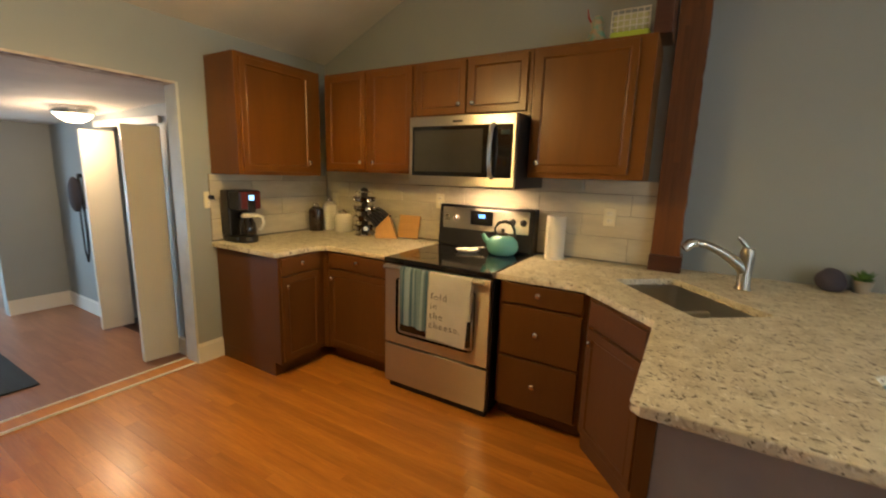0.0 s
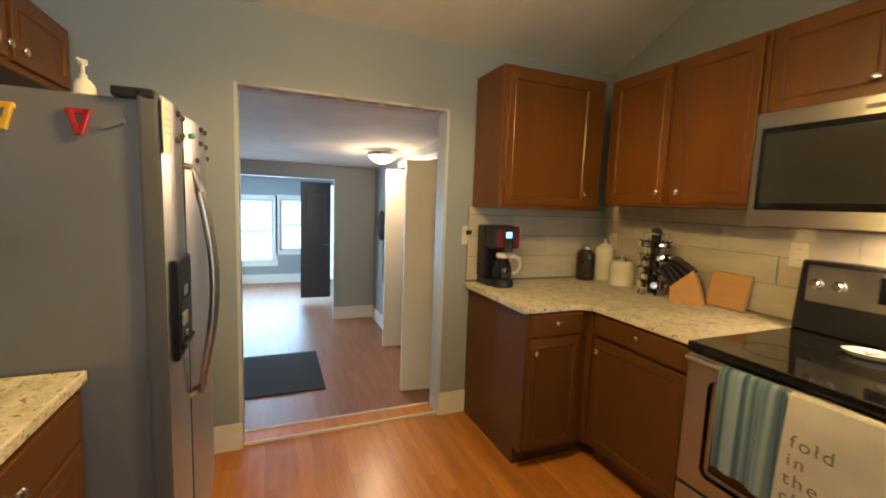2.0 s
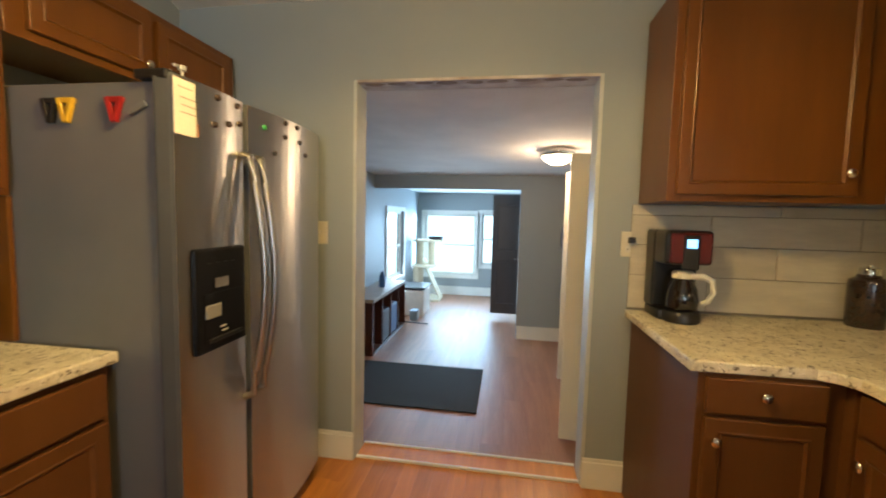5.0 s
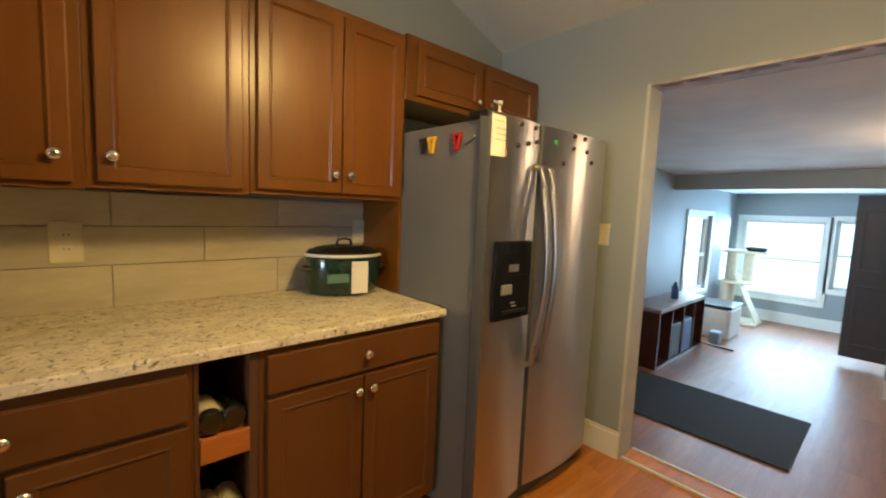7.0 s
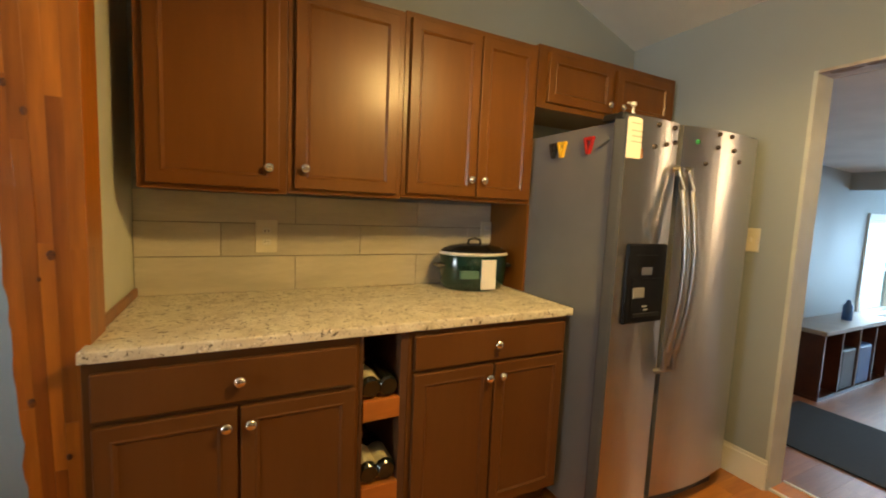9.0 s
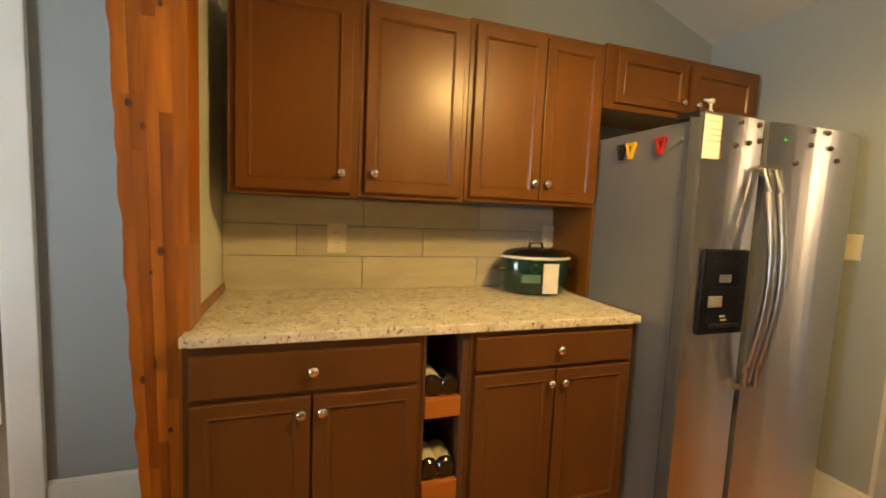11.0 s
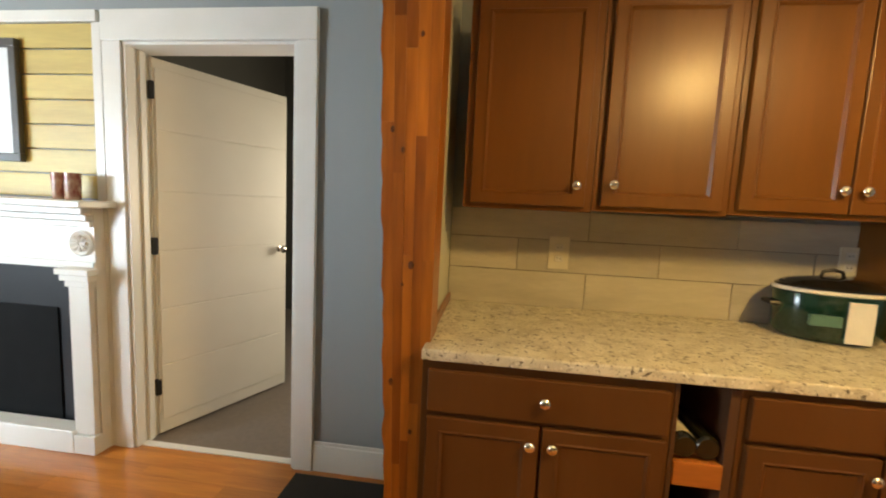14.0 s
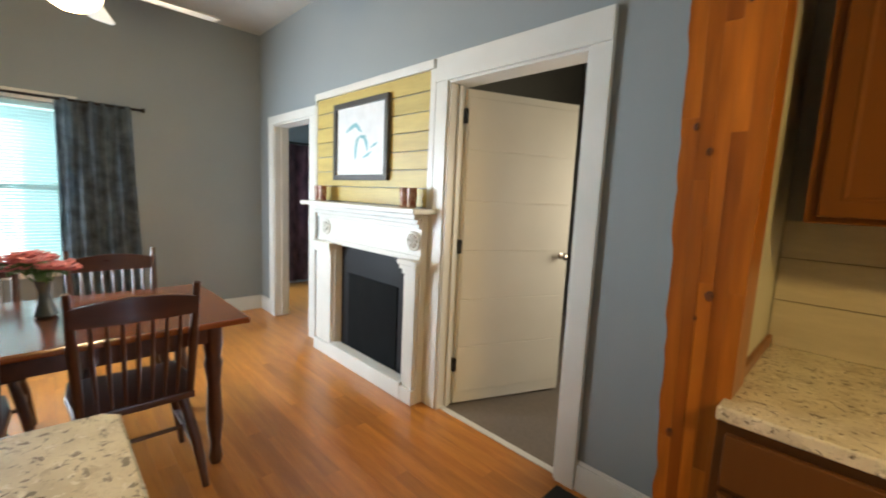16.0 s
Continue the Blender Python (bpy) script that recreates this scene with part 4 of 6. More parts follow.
# ---- range ----
BURNER = material("burner_print", (0.03, 0.03, 0.03), 0.12)
rg = thing("range", (-1.452, 2.41, 0), "stainless electric range with black glass cooktop", "range")
RW = 0.762
part("body", box(0.0, RW, 0.035, 0.785, 0.03, 0.872, 0.004), BLACK, rg, "black enamelled side")
part("cooktop", box(-0.004, RW + 0.004, -0.004, 0.72, 0.874, 0.912, 0.008), BLACK_GLASS, rg, "black glass cooktop")
for x, y, r in ((0.20, 0.20, 0.105), (0.56, 0.20, 0.085), (0.20, 0.50, 0.085), (0.56, 0.50, 0.105)):
    part("burner_ring", lathe([(r, 0.9121), (r, 0.9127), (r - 0.004, 0.9127), (r - 0.004, 0.9121), (r, 0.9121)], 36, caps=False), BURNER, rg).location = (x, y, 0)
door = part("oven_door", box(0.004, RW - 0.004, 0.0, 0.034, 0.335, 0.868, 0.006), STEEL_H, rg, "brushed stainless oven door")
b = box(0.105, RW - 0.095, -0.003, 0.012, 0.41, 0.795, 0.03)
part("oven_window", b, BLACK_GLASS, door, "black glass oven window")
b = tube([(0.03, -0.040, 0.858), (RW - 0.03, -0.040, 0.858)], 0.014, 12)
for x in (0.05, RW - 0.05):
    tube([(x, 0.004, 0.855), (x, -0.038, 0.857)], 0.009, 8, bm=b)
part("door_handle", b, HANDLE_STEEL, door, "stainless bar handle", True)
dw = part("drawer", box(0.004, RW - 0.004, 0.0, 0.034, 0.055, 0.322, 0.006), STEEL_H, rg, "brushed stainless storage drawer")
part("foot_rail", box(0.02, RW - 0.02, 0.04, 0.08, 0.0, 0.05), BLACK, rg)
b = box(0.0, RW, 0.66, 0.785, 0.913, 1.225, 0.008)
for v in b.verts:
    if v.co.y < 0.70:
        v.co.y += (v.co.z - 0.913) * 0.10
bg = part("backguard", b, BLACK, rg, "black backguard housing")
b = box(0.035, RW - 0.035, 0.672, 0.70, 1.045, 1.205, 0.004)
part("control_panel", b, STEEL_H, rg, "stainless control panel")
part("display_panel", box(0.275, 0.455, 0.667, 0.680, 1.085, 1.19, 0.003), BLACK_GLASS, rg)
part("clock_display", box(0.345, 0.395, 0.6655, 0.668, 1.14, 1.165), SCREEN, rg, "lit blue clock display")
for x in (0.075, 0.155, 0.61, 0.69):
    k = part("burner_knob", lathe([(0.024, 0), (0.025, 0.006), (0.020, 0.010), (0.018, 0.026), (0.014, 0.03), (0.0001, 0.03)], 20, m=Matrix.Rotation(radians(90), 4, "X")), BLACK if x > 0.5 else NICKEL, rg, "", True)
    k.location = (x, 0.672, 1.128)

# ---- microwave ----
mw = thing("microwave", (-1.446, 2.66, 1.375), "stainless over-the-range microwave with black glass door", "microwave")
MW, MH = 0.758, 0.437
part("housing", box(0.0, MW, 0.032, 0.54, 0.0, MH, 0.004), BLACK, mw, "black housing")
b = box(0, MW - 0.002, 0.0, 0.03, 0.0, MH, 0.006)
md = part("door", b, STEEL_H, mw, "stainless door frame")
part("door_glass", box(0.025, 0.735, -0.004, 0.006, 0.062, MH - 0.06, 0.004), BLACK_GLASS, md, "black glass")
part("door_window", box(0.045, 0.545, -0.0065, -0.0035, 0.09, MH - 0.085, 0.0), material("dark_mesh_window", (0.035, 0.035, 0.033), 0.12, coat=0.5), md, "dark mesh window")
pts = [(0.61, -0.002, 0.06)] + [(0.61, -0.030 - 0.022 * math.sin(math.pi * k / 8), 0.075 + k * 0.0355) for k in range(9)] + [(0.61, -0.002, 0.375)]
part("handle", tube(pts, 0.016, 10, flat=0.8), HANDLE_STEEL, md, "curved stainless handle", True)
part("clock_display", box(0.66, 0.715, -0.0065, -0.0045, 0.315, 0.34), material("dim_display", (0.03, 0.05, 0.06), 0.1), md)
for i in range(5):
    for j in range(3):
        part("key", box(0.655 + j * 0.025, 0.672 + j * 0.025, -0.0062, -0.0045, 0.09 + i * 0.038, 0.108 + i * 0.038), BLACK_GLASS, md)
part("badge", box(0.33, 0.40, -0.0035, -0.0005, MH - 0.042, MH - 0.028), DARK_METAL, md)
part("vent_grille", box(0.03, MW - 0.03, 0.05, 0.14, -0.004, 0.0), DARK_METAL, mw)
part("hood_lamp_lens", box(0.23, 0.53, 0.30, 0.37, -0.006, 0.0), glow("hood_lens", (1.0, 0.72, 0.42), 3.0), mw, "lit hood lamp lens")

# ---- towels on the oven handle ----


def towel(name, x0, x1, z_top, z_bot, mat, label, waves, amp, skew=0.0, drop2=0.25):
    """A cloth folded over the bar: front fall, fold, and a shorter back fall, with soft waves."""
    nx, rows = 24, []
    prof = [(-0.062, z_bot), (-0.062, z_bot + (z_top - z_bot) * 0.33), (-0.061, z_bot + (z_top - z_bot) * 0.66), (-0.059, z_top - 0.01), (-0.052, z_top + 0.012), (-0.040, z_top + 0.020), (-0.027, z_top + 0.012), (-0.021, z_top - 0.02), (-0.019, z_top - drop2)]
    b = bmesh.new()
    for j, (y, z) in enumerate(prof):
        f = max(0.0, (z_top - z) / (z_top - z_bot))
        r = []
        for i in range(nx + 1):
            u = i / nx
            wv = amp * f * math.sin(u * math.tau * waves + 0.6) * (1 if j < 4 else 0.2)
            r.append(b.verts.new((x0 + (x1 - x0) * u * (1 - 0.05 * f) + skew * f, y + wv - (amp * f * 0.9 if j < 4 else 0), z + 0.006 * math.sin(u * 5) * f)))
        rows.append(r)
    for p, q in zip(rows, rows[1:]):
        for i in range(nx):
            b.faces.new((p[i], p[i + 1], q[i + 1], q[i]))
    bmesh.ops.solidify(b, geom=b.faces[:], thickness=0.003)
    o = link(name, b, mat, None, True)
    o.location = (-1.452, 2.41, 0)
    return tagged(o, label, "towel", "towels on the range")


towel("dish_towel", 0.165, 0.375, 0.858, 0.505, BLUE_CLOTH, "blue and teal striped dish towel over the oven handle", 2.2, 0.007, 0.01)
t2 = towel("dish_towel", 0.382, 0.665, 0.858, 0.455, WHITE_CLOTH, "cream flour-sack towel with printed words over the oven handle", 1.0, 0.003, -0.012)


def words(text, size, mat, parent, m, name="lettering"):
    cu = bpy.data.curves.new(name, "FONT")
    cu.body, cu.size, cu.extrude = text, size, 0.0004
    cu.space_character, cu.offset = 1.22, -0.0006
    ob = bpy.data.objects.new(name, cu)
    scene.collection.objects.link(ob)
    bpy.context.view_layer.update()
    me = bpy.data.meshes.new_from_object(ob.evaluated_get(bpy.context.evaluated_depsgraph_get()))
    bpy.data.objects.remove(ob)
    me.materials.clear()
    me.materials.append(mat)
    o = new(name, me)
    o.parent = parent
    o.matrix_basis = m
    return o


for k, s in enumerate(("fold", "in", "the", "cheese.")):
    words(s, 0.060, TOWEL_INK, t2, pose(0.405 - 0.004 * k, -0.0705, 0.715 - k * 0.060, 90, 0, 0))

# ---- on the range ----
kt = thing("tea_kettle", (-0.865, 2.965, 0.913), "glossy teal enamel tea kettle with black handle on the cooktop", "kettle", rz=20)
part("pot", lathe([(0.075, 0), (0.090, 0.006), (0.108, 0.035), (0.112, 0.062), (0.103, 0.095), (0.078, 0.122), (0.045, 0.137), (0.040, 0.138), (0.0001, 0.138)], 32), TEAL, kt, "", True)
part("lid", lathe([(0.043, 0.138), (0.041, 0.146), (0.025, 0.153), (0.008, 0.155), (0.008, 0.165), (0.014, 0.170), (0.012, 0.180), (0.0001, 0.183)], 24), BLACK, kt, "", True)
part("spout", tube([(-0.085, 0, 0.075), (-0.120, 0, 0.105), (-0.138, 0, 0.140)], [0.026, 0.019, 0.013], 12), TEAL, kt, "", True)
part("handle", tube([(-0.050, 0, 0.130), (-0.055, 0, 0.185), (-0.030, 0, 0.222), (0.015, 0, 0.232), (0.058, 0, 0.215), (0.078, 0, 0.170), (0.082, 0, 0.120)], [0.008, 0.009, 0.012, 0.013, 0.012, 0.009, 0.008], 10), BLACK, kt, "", True)
sr = thing("spoon_rest", (-1.10, 2.90, 0.913), "white ceramic spoon rest with spoon on the cooktop", "spoon rest", rz=25)
b = lathe([(0.030, 0), (0.052, 0.004), (0.064, 0.020), (0.060, 0.021), (0.045, 0.009), (0.0001, 0.007)], 28)
for v in b.verts:
    v.co.x *= 1.35
part("dish", b, WHITE_PL, sr, "", True)
part("spoon", tube([(-0.02, 0, 0.016), (0.05, 0.01, 0.030), (0.12, 0.02, 0.034)], [0.016, 0.007, 0.008], 10, flat=0.6), WHITE_PL, sr, "", True)
ph = thing("paper_towel_roll", (-0.545, 3.120, C), "white paper towel roll standing on a holder", "paper towel")
part("base", lathe([(0.068, 0), (0.070, 0.004), (0.066, 0.010), (0.0001, 0.011)], 28), WHITE_PL, ph)
part("roll", lathe([(0.062, 0.0115), (0.064, 0.016), (0.064, 0.285), (0.062, 0.290), (0.020, 0.290), (0.020, 0.286), (0.0001, 0.286)], 36), PAPER, ph, "", True)
part("holder_arm", tube([(-0.028, -0.062, 0.01), (-0.028, -0.066, 0.05), (-0.028, -0.066, 0.215), (-0.026, -0.062, 0.225)], 0.0035, 8), WHITE_PL, ph)

# ---- coffee corner ----
cm = thing("coffee_maker", (-2.655, 2.225, C), "black coffee maker with red panel and glass carafe", "coffee maker", rz=92)
part("base", lathe([(0.074, 0.0), (0.080, 0.006), (0.080, 0.036), (0.074, 0.045), (0.0001, 0.045)], 28, m=Matrix.Translation((0, -0.045, 0)), bm=box(-0.098, 0.088, -0.04, 0.135, 0.0, 0.045, 0.012)), BLACK, cm, "", True)
part("tower", box(-0.105, 0.095, 0.03, 0.135, 0.046, 0.385, 0.012), BLACK, cm)
part("brew_head", box(-0.105, 0.095, -0.105, 0.029, 0.245, 0.385, 0.014), BLACK, cm)
part("front_panel", box(-0.088, 0.085, -0.109, -0.1045, 0.252, 0.376, 0.006), material("dark_red_plastic", (0.10, 0.006, 0.006), 0.3), cm, "dark red plastic front")
part("control_strip", box(-0.033, 0.033, -0.1135, -0.1085, 0.225, 0.368, 0.006), BLACK, cm)
part("clock_display", box(-0.022, 0.022, -0.1155, -0.1125, 0.315, 0.350), glow("pale_blue_display", (0.25, 0.55, 1.0), 2.5), cm, "lit blue display")
part("warming_plate", lathe([(0.075, 0.046), (0.075, 0.050), (0.0001, 0.051)], 28), DARK_METAL, cm).location = (0, -0.045, 0)
cf = part("carafe", lathe([(0.052, 0.052), (0.066, 0.060), (0.070, 0.095), (0.062, 0.140), (0.046, 0.172), (0.044, 0.185), (0.0001, 0.186)], 30), material("coffee_dark_glass", (0.012, 0.010, 0.010), 0.05, coat=0.6), cm, "dark glass carafe", True)
cf.location = (0, -0.045, 0)
part("lid", lathe([(0.046, 0.186), (0.047, 0.205), (0.035, 0.216), (0.0001, 0.218)], 24), WHITE_PL, cf)
part("handle", tube([(0.02, -0.040, 0.197), (0.055, -0.065, 0.200), (0.085, -0.085, 0.185), (0.090, -0.090, 0.140), (0.075, -0.078, 0.100), (0.058, -0.060, 0.090)], [0.012, 0.013, 0.013, 0.012, 0.011, 0.010], 10), WHITE_PL, cf, "white plastic handle", True)
cm.scale = (0.92, 0.92, 1.0)
b = tube([(-0.09, 0.08, 0.06), (-0.14, 0.10, 0.10), (-0.185, 0.115, 0.20), (-0.20, 0.11, 0.29), (-0.197, 0.075, 0.315)], 0.004, 8)
b.transform(Matrix.Rotation(radians(-40), 4, "Z"))
part("power_cord", b, BLACK, cm)


def canister(name, at, r, h, mat, label, lid=0.022, taper=1.0):
    c = thing(name, at, label, "canister", "canisters on the worktop")
    part("jar", lathe([(r * 0.94, 0), (r, 0.008), (r * 1.0, h * 0.82), (r * 0.95, h * 0.90), (r * taper, h * 0.955), (r * taper * 0.95, h), (0.0001, h)], 30), mat, c, "", True)
    part("lid", lathe([(r * taper * 0.82, h), (r * taper * 0.84, h + lid), (r * taper * 0.74, h + lid + 0.006), (0.012, h + lid + 0.008), (0.011, h + lid + 0.016), (0.0001, h + lid + 0.017)], 26), CHROME, c, "shiny metal lid", True)


canister("canister", (-2.712, 2.985, C), 0.066, 0.220, material("smoky_jar", (0.045, 0.028, 0.020), 0.12, spot=(0.02, 0.013, 0.01), scale=(60, 60, 60), coat=0.4), "dark smoked glass canister with metal lid", taper=0.62)
canister("canister", (-2.680, 3.125, C), 0.064, 0.262, material("white_milk_glass", (0.90, 0.88, 0.78), 0.15, coat=0.4), "tall white canister with metal lid", taper=0.55)
canister("canister", (-2.490, 3.108, C), 0.083, 0.165, material("white_milk_glass_low", (0.90, 0.88, 0.78), 0.15, coat=0.4), "short white canister with metal lid", taper=0.78)
sp = thing("spice_rack", (-2.185, 3.045, C), "revolving black spice rack full of jars with chrome lids", "spice rack")
part("base", lathe([(0.082, 0), (0.084, 0.006), (0.078, 0.018), (0.0001, 0.02)], 28), CHROME, sp, "", True)
part("pole", lathe([(0.03, 0.02), (0.03, 0.375), (0.034, 0.38), (0.030, 0.405), (0.012, 0.412), (0.0001, 0.414)], 20), DARK_METAL, sp, "", True)
part("top_ring", lathe([(0.078, 0.374), (0.080, 0.378), (0.078, 0.383), (0.0001, 0.383)], 28), CHROME, sp)
for k in range(6):
    a = k * math.tau / 6 + 0.82
    part("rod", tube([(0.070 * math.cos(a), 0.070 * math.sin(a), 0.018), (0.070 * math.cos(a), 0.070 * math.sin(a), 0.376)], 0.0035, 6), CHROME, sp)
jar_b, jar_l = None, None
for lv in range(4):
    for k in range(6):
        a = k * math.tau / 6 + lv * 0.12 + 0.3
        mtx = Matrix.Translation((0, 0, 0.062 + lv * 0.082)) @ Matrix.Rotation(a, 4, "Z") @ Matrix.Translation((0.030, 0, 0)) @ Matrix.Rotation(radians(82), 4, "Y")
        if jar_b is None:
            j = part("spice_jar", lathe([(0.021, 0), (0.022, 0.004), (0.022, 0.042), (0.019, 0.048), (0.0001, 0.048)], 14), material("spice_jar_dark", (0.06, 0.035, 0.02), 0.12, coat=0.4), sp, "", True)
            l = part("jar_lid", lathe([(0.021, 0.048), (0.022, 0.052), (0.020, 0.064), (0.0001, 0.065)], 14), CHROME, j, "", True)
            jar_b, jar_l = j.data, l.data
        else:
            j = new("spice_jar", jar_b)
            j.parent = sp
            l = new("jar_lid", jar_l)
            l.parent = j
        j.matrix_basis = mtx
kb = thing("knife_block", (-1.985, 3.06, C), "pale wooden knife block full of black-handled knives", "knife block", rz=-58)
b = bmesh.new()
f = b.faces.new([b.verts.new((-0.055, y, z)) for y, z in ((-0.065, 0), (0.115, 0), (0.045, 0.195), (-0.065, 0.085))])
r = bmesh.ops.extrude_face_region(b, geom=[f])
for v in r["geom"]:
    if isinstance(v, bmesh.types.BMVert):
        v.co.x = 0.055
part("block", b, WOODLT, kb)
kn = None
for i in range(4):
    for j in range(5):
        fan_ = 4 * (i - 1.5) + 2.5 * ((i * 3 + j * 5) % 4 - 1.5)
        mtx = Matrix.Translation((-0.039 + i * 0.026, -0.056 + j * 0.0235, 0.092 + j * 0.0235)) @ Matrix.Rotation(radians(fan_), 4, "Y") @ Matrix.Rotation(radians(40 + 4 * j), 4, "X")
        if kn is None:
            k = part("knife_handle", tube([(0, 0, -0.02), (0, 0, 0.03), (0, 0.003, 0.07), (0, -0.002, 0.105), (0, -0.006, 0.118)], [0.009, 0.0115, 0.011, 0.0135, 0.008], 8), BLACK, kb, "black knife handle", True)
            kn = k.data
        else:
            k = new("knife_handle", kn)
            k.parent = kb
        k.matrix_basis = mtx
cb = tagged(link("cutting_board", box(-0.105, 0.105, -0.008, 0.008, 0, 0.195, 0.006), WOODLT), "small pale wooden cutting board leaning on the tiles", "cutting board")
cb.matrix_basis = pose(-1.80, 3.145, C + 0.003, -13, 0, 0)

# ---- slow cooker ----
sc = thing("slow_cooker", (-1.553, -0.112, CS), "oval dark green slow cooker with black lid on the worktop", "slow cooker", rz=172)


def oval(profile, sxx=1.32, mat=None, name="", label=""):
    b = lathe(profile, 36)
    for v in b.verts:
        v.co.x *= sxx
    b.transform(Matrix.Diagonal((1.06, 1.0, 1.16, 1)))
    return part(name, b, mat, sc, label, True)


oval([(0.098, 0.0), (0.110, 0.006), (0.122, 0.03), (0.126, 0.145), (0.124, 0.150), (0.0001, 0.150)], mat=GREEN_CROCK, name="shell", label="dark green shell")
oval([(0.125, 0.150), (0.130, 0.153), (0.130, 0.157), (0.126, 0.159), (0.126, 0.163), (0.0001, 0.163)], mat=WHITE_PL, name="rim", label="pale rim band")
oval([(0.124, 0.1635), (0.122, 0.170), (0.095, 0.186), (0.050, 0.196), (0.0001, 0.198)], mat=material("smoked_lid_glass", (0.015, 0.014, 0.013), 0.06, coat=0.6), name="lid", label="smoked glass lid")
part("lid_handle", tube([(-0.035, 0, 0.226), (-0.030, 0, 0.248), (0, 0, 0.256), (0.030, 0, 0.248), (0.035, 0, 0.226)], 0.007, 8), BLACK, sc, "", True)
for s in (-1, 1):
    part("side_handle", tube([(s * 0.160, -0.03, 0.118), (s * 0.192, -0.025, 0.120), (s * 0.195, 0.025, 0.120), (s * 0.160, 0.03, 0.118)], 0.010, 8), BLACK, sc, "", True)
    part("lid_clip", box(s * 0.14 - 0.02, s * 0.14 + 0.02, -0.015, 0.015, 0.190, 0.208, 0.005), BLACK, sc)
part("paper_label", box(-0.010, 0.066, -0.133, -0.127, 0.016, 0.160), PAPER, sc, "white paper label")
part("team_lettering_bar", box(-0.115, -0.022, -0.1295, -0.112, 0.068, 0.105), material("pale_green_print", (0.10, 0.20, 0.16), 0.4), sc, "pale green printed band")
part("power_cord", tube([(0.12, 0.06, 0.02), (0.19, 0.06, 0.012), (0.245, 0.05, 0.008), (0.23, -0.005, 0.006), (0.205, 0.03, 0.006)], 0.0045, 8), BLACK, sc)

# ---- bottles in the rack ----


def wine_bottle(x, z, y, labelled=True):
    w = thing("wine_bottle", (x, y, z), "dark wine bottle with cream label lying on the rack" if labelled else "dark unlabelled wine bottle lying on the rack", "bottle", "wine bottles")
    m = Matrix.Rotation(radians(90), 4, "X")
    part("glass", lathe([(0.030, -0.02), (0.037, -0.012), (0.0375, 0.18), (0.030, 0.215), (0.016, 0.25), (0.0145, 0.30), (0.0001, 0.30)], 20, m=m), BOTTLE, w, "", True)
    if labelled:
        part("label", lathe([(0.0382, 0.005), (0.0382, 0.115), (0.0378, 0.115), (0.0378, 0.005), (0.0382, 0.005)], 20, m=m, caps=False), LABEL, w, "cream paper label", True)


for z in (0.573, 0.258):
    for x in (-0.889, -0.952):
        wine_bottle(x, z + 0.1075, 0.335, z < 0.5 or x > -0.92)
        
# ---- switch and socket plates ----


def plate(name, m, label, toggles=0, sockets=0, w=0.075, h=0.118):
    p = thing(name, (0, 0, 0), label, "wall plate", "wall plates")
    p.matrix_basis = m
    part("cover", box(-w / 2, w / 2, -0.007, 0, -h / 2, h / 2, 0.003), IVORY, p)
    for s in range(sockets):
        z = 0.024 - s * 0.048
        part("socket", box(-0.017, 0.017, -0.0095, -0.0065, z - 0.014, z + 0.014, 0.003), WHITE_PL, p)
        for x in (-0.007, 0.007):
            part("slot", box(x - 0.0012, x + 0.0012, -0.0101, -0.0093, z - 0.004, z + 0.006), INK, p)
    for s in range(toggles):
        x = (s - (toggles - 1) / 2) * 0.045
        part("toggle", box(x - 0.005, x + 0.005, -0.016, -0.0065, -0.010, 0.012, 0.002), WHITE_PL, p)
    return p


plate("switch_plate", pose(W + 0.0005, 0.522, 1.225, 0, 0, 90), "ivory light switch plate beside the refrigerator", 1)
pw = plate("outlet_plate", pose(W + 0.0005, 2.056, 1.215, 0, 0, 90), "ivory outlet plate with a black plug in it", 0, 2)
part("plug", box(-0.012, 0.018, -0.045, -0.0102, 0.006, 0.036, 0.006), BLACK, pw, "black plug")
plate("outlet_plate", pose(-0.590, S + 0.0125, 1.160, 0, 0, 180), "ivory outlet plate on the tiled wall", 0, 2, 0.088, 0.142)
plate("outlet_plate", pose(-1.722, S + 0.0125, 1.192, 0, 0, 180), "grey-white outlet plate behind the slow cooker", 0, 2)
plate("outlet_plate", pose(-0.222, N - 0.0125, 1.205, 0, 0, 0), "ivory outlet plate on the tiled wall by the sink", 0, 2)
plate("outlet_plate", pose(-1.515, N - 0.0125, 1.235, 0, 0, 0), "ivory outlet plate on the tiles beside the range", 0, 2)
plate("outlet_plate", pose(-2.68, N - 0.0125, 1.185, 0, 0, 0), "grey outlet plate in the corner behind the canisters", 0, 2)

# ---- sink side ----
sgc = thing("scrub_cloth", (0.90, 3.20, C), "dark purple rolled cloth on the worktop", "cloth")
b = bmesh.new()
bmesh.ops.create_icosphere(b, subdivisions=3, radius=0.065)
for v in b.verts:
    n_ = noise.noise(v.co * 18) * 0.012
    v.co = v.co * (1 + n_ / 0.065)
    v.co.z = max(0.0, v.co.z * 1.0 + 0.055)
part("cloth", b, PURPLE, sgc, "", True)
pp = thing("potted_succulent", (1.03, 3.235, C), "small green succulent in a pale pot on the worktop", "plant")
part("pot", lathe([(0.032, 0), (0.042, 0.06), (0.044, 0.066), (0.038, 0.066), (0.034, 0.055), (0.0001, 0.055)], 24), material("pale_pot", (0.40, 0.37, 0.33), 0.6), pp, "", True)
rng = random.Random(5)
b = bmesh.new()
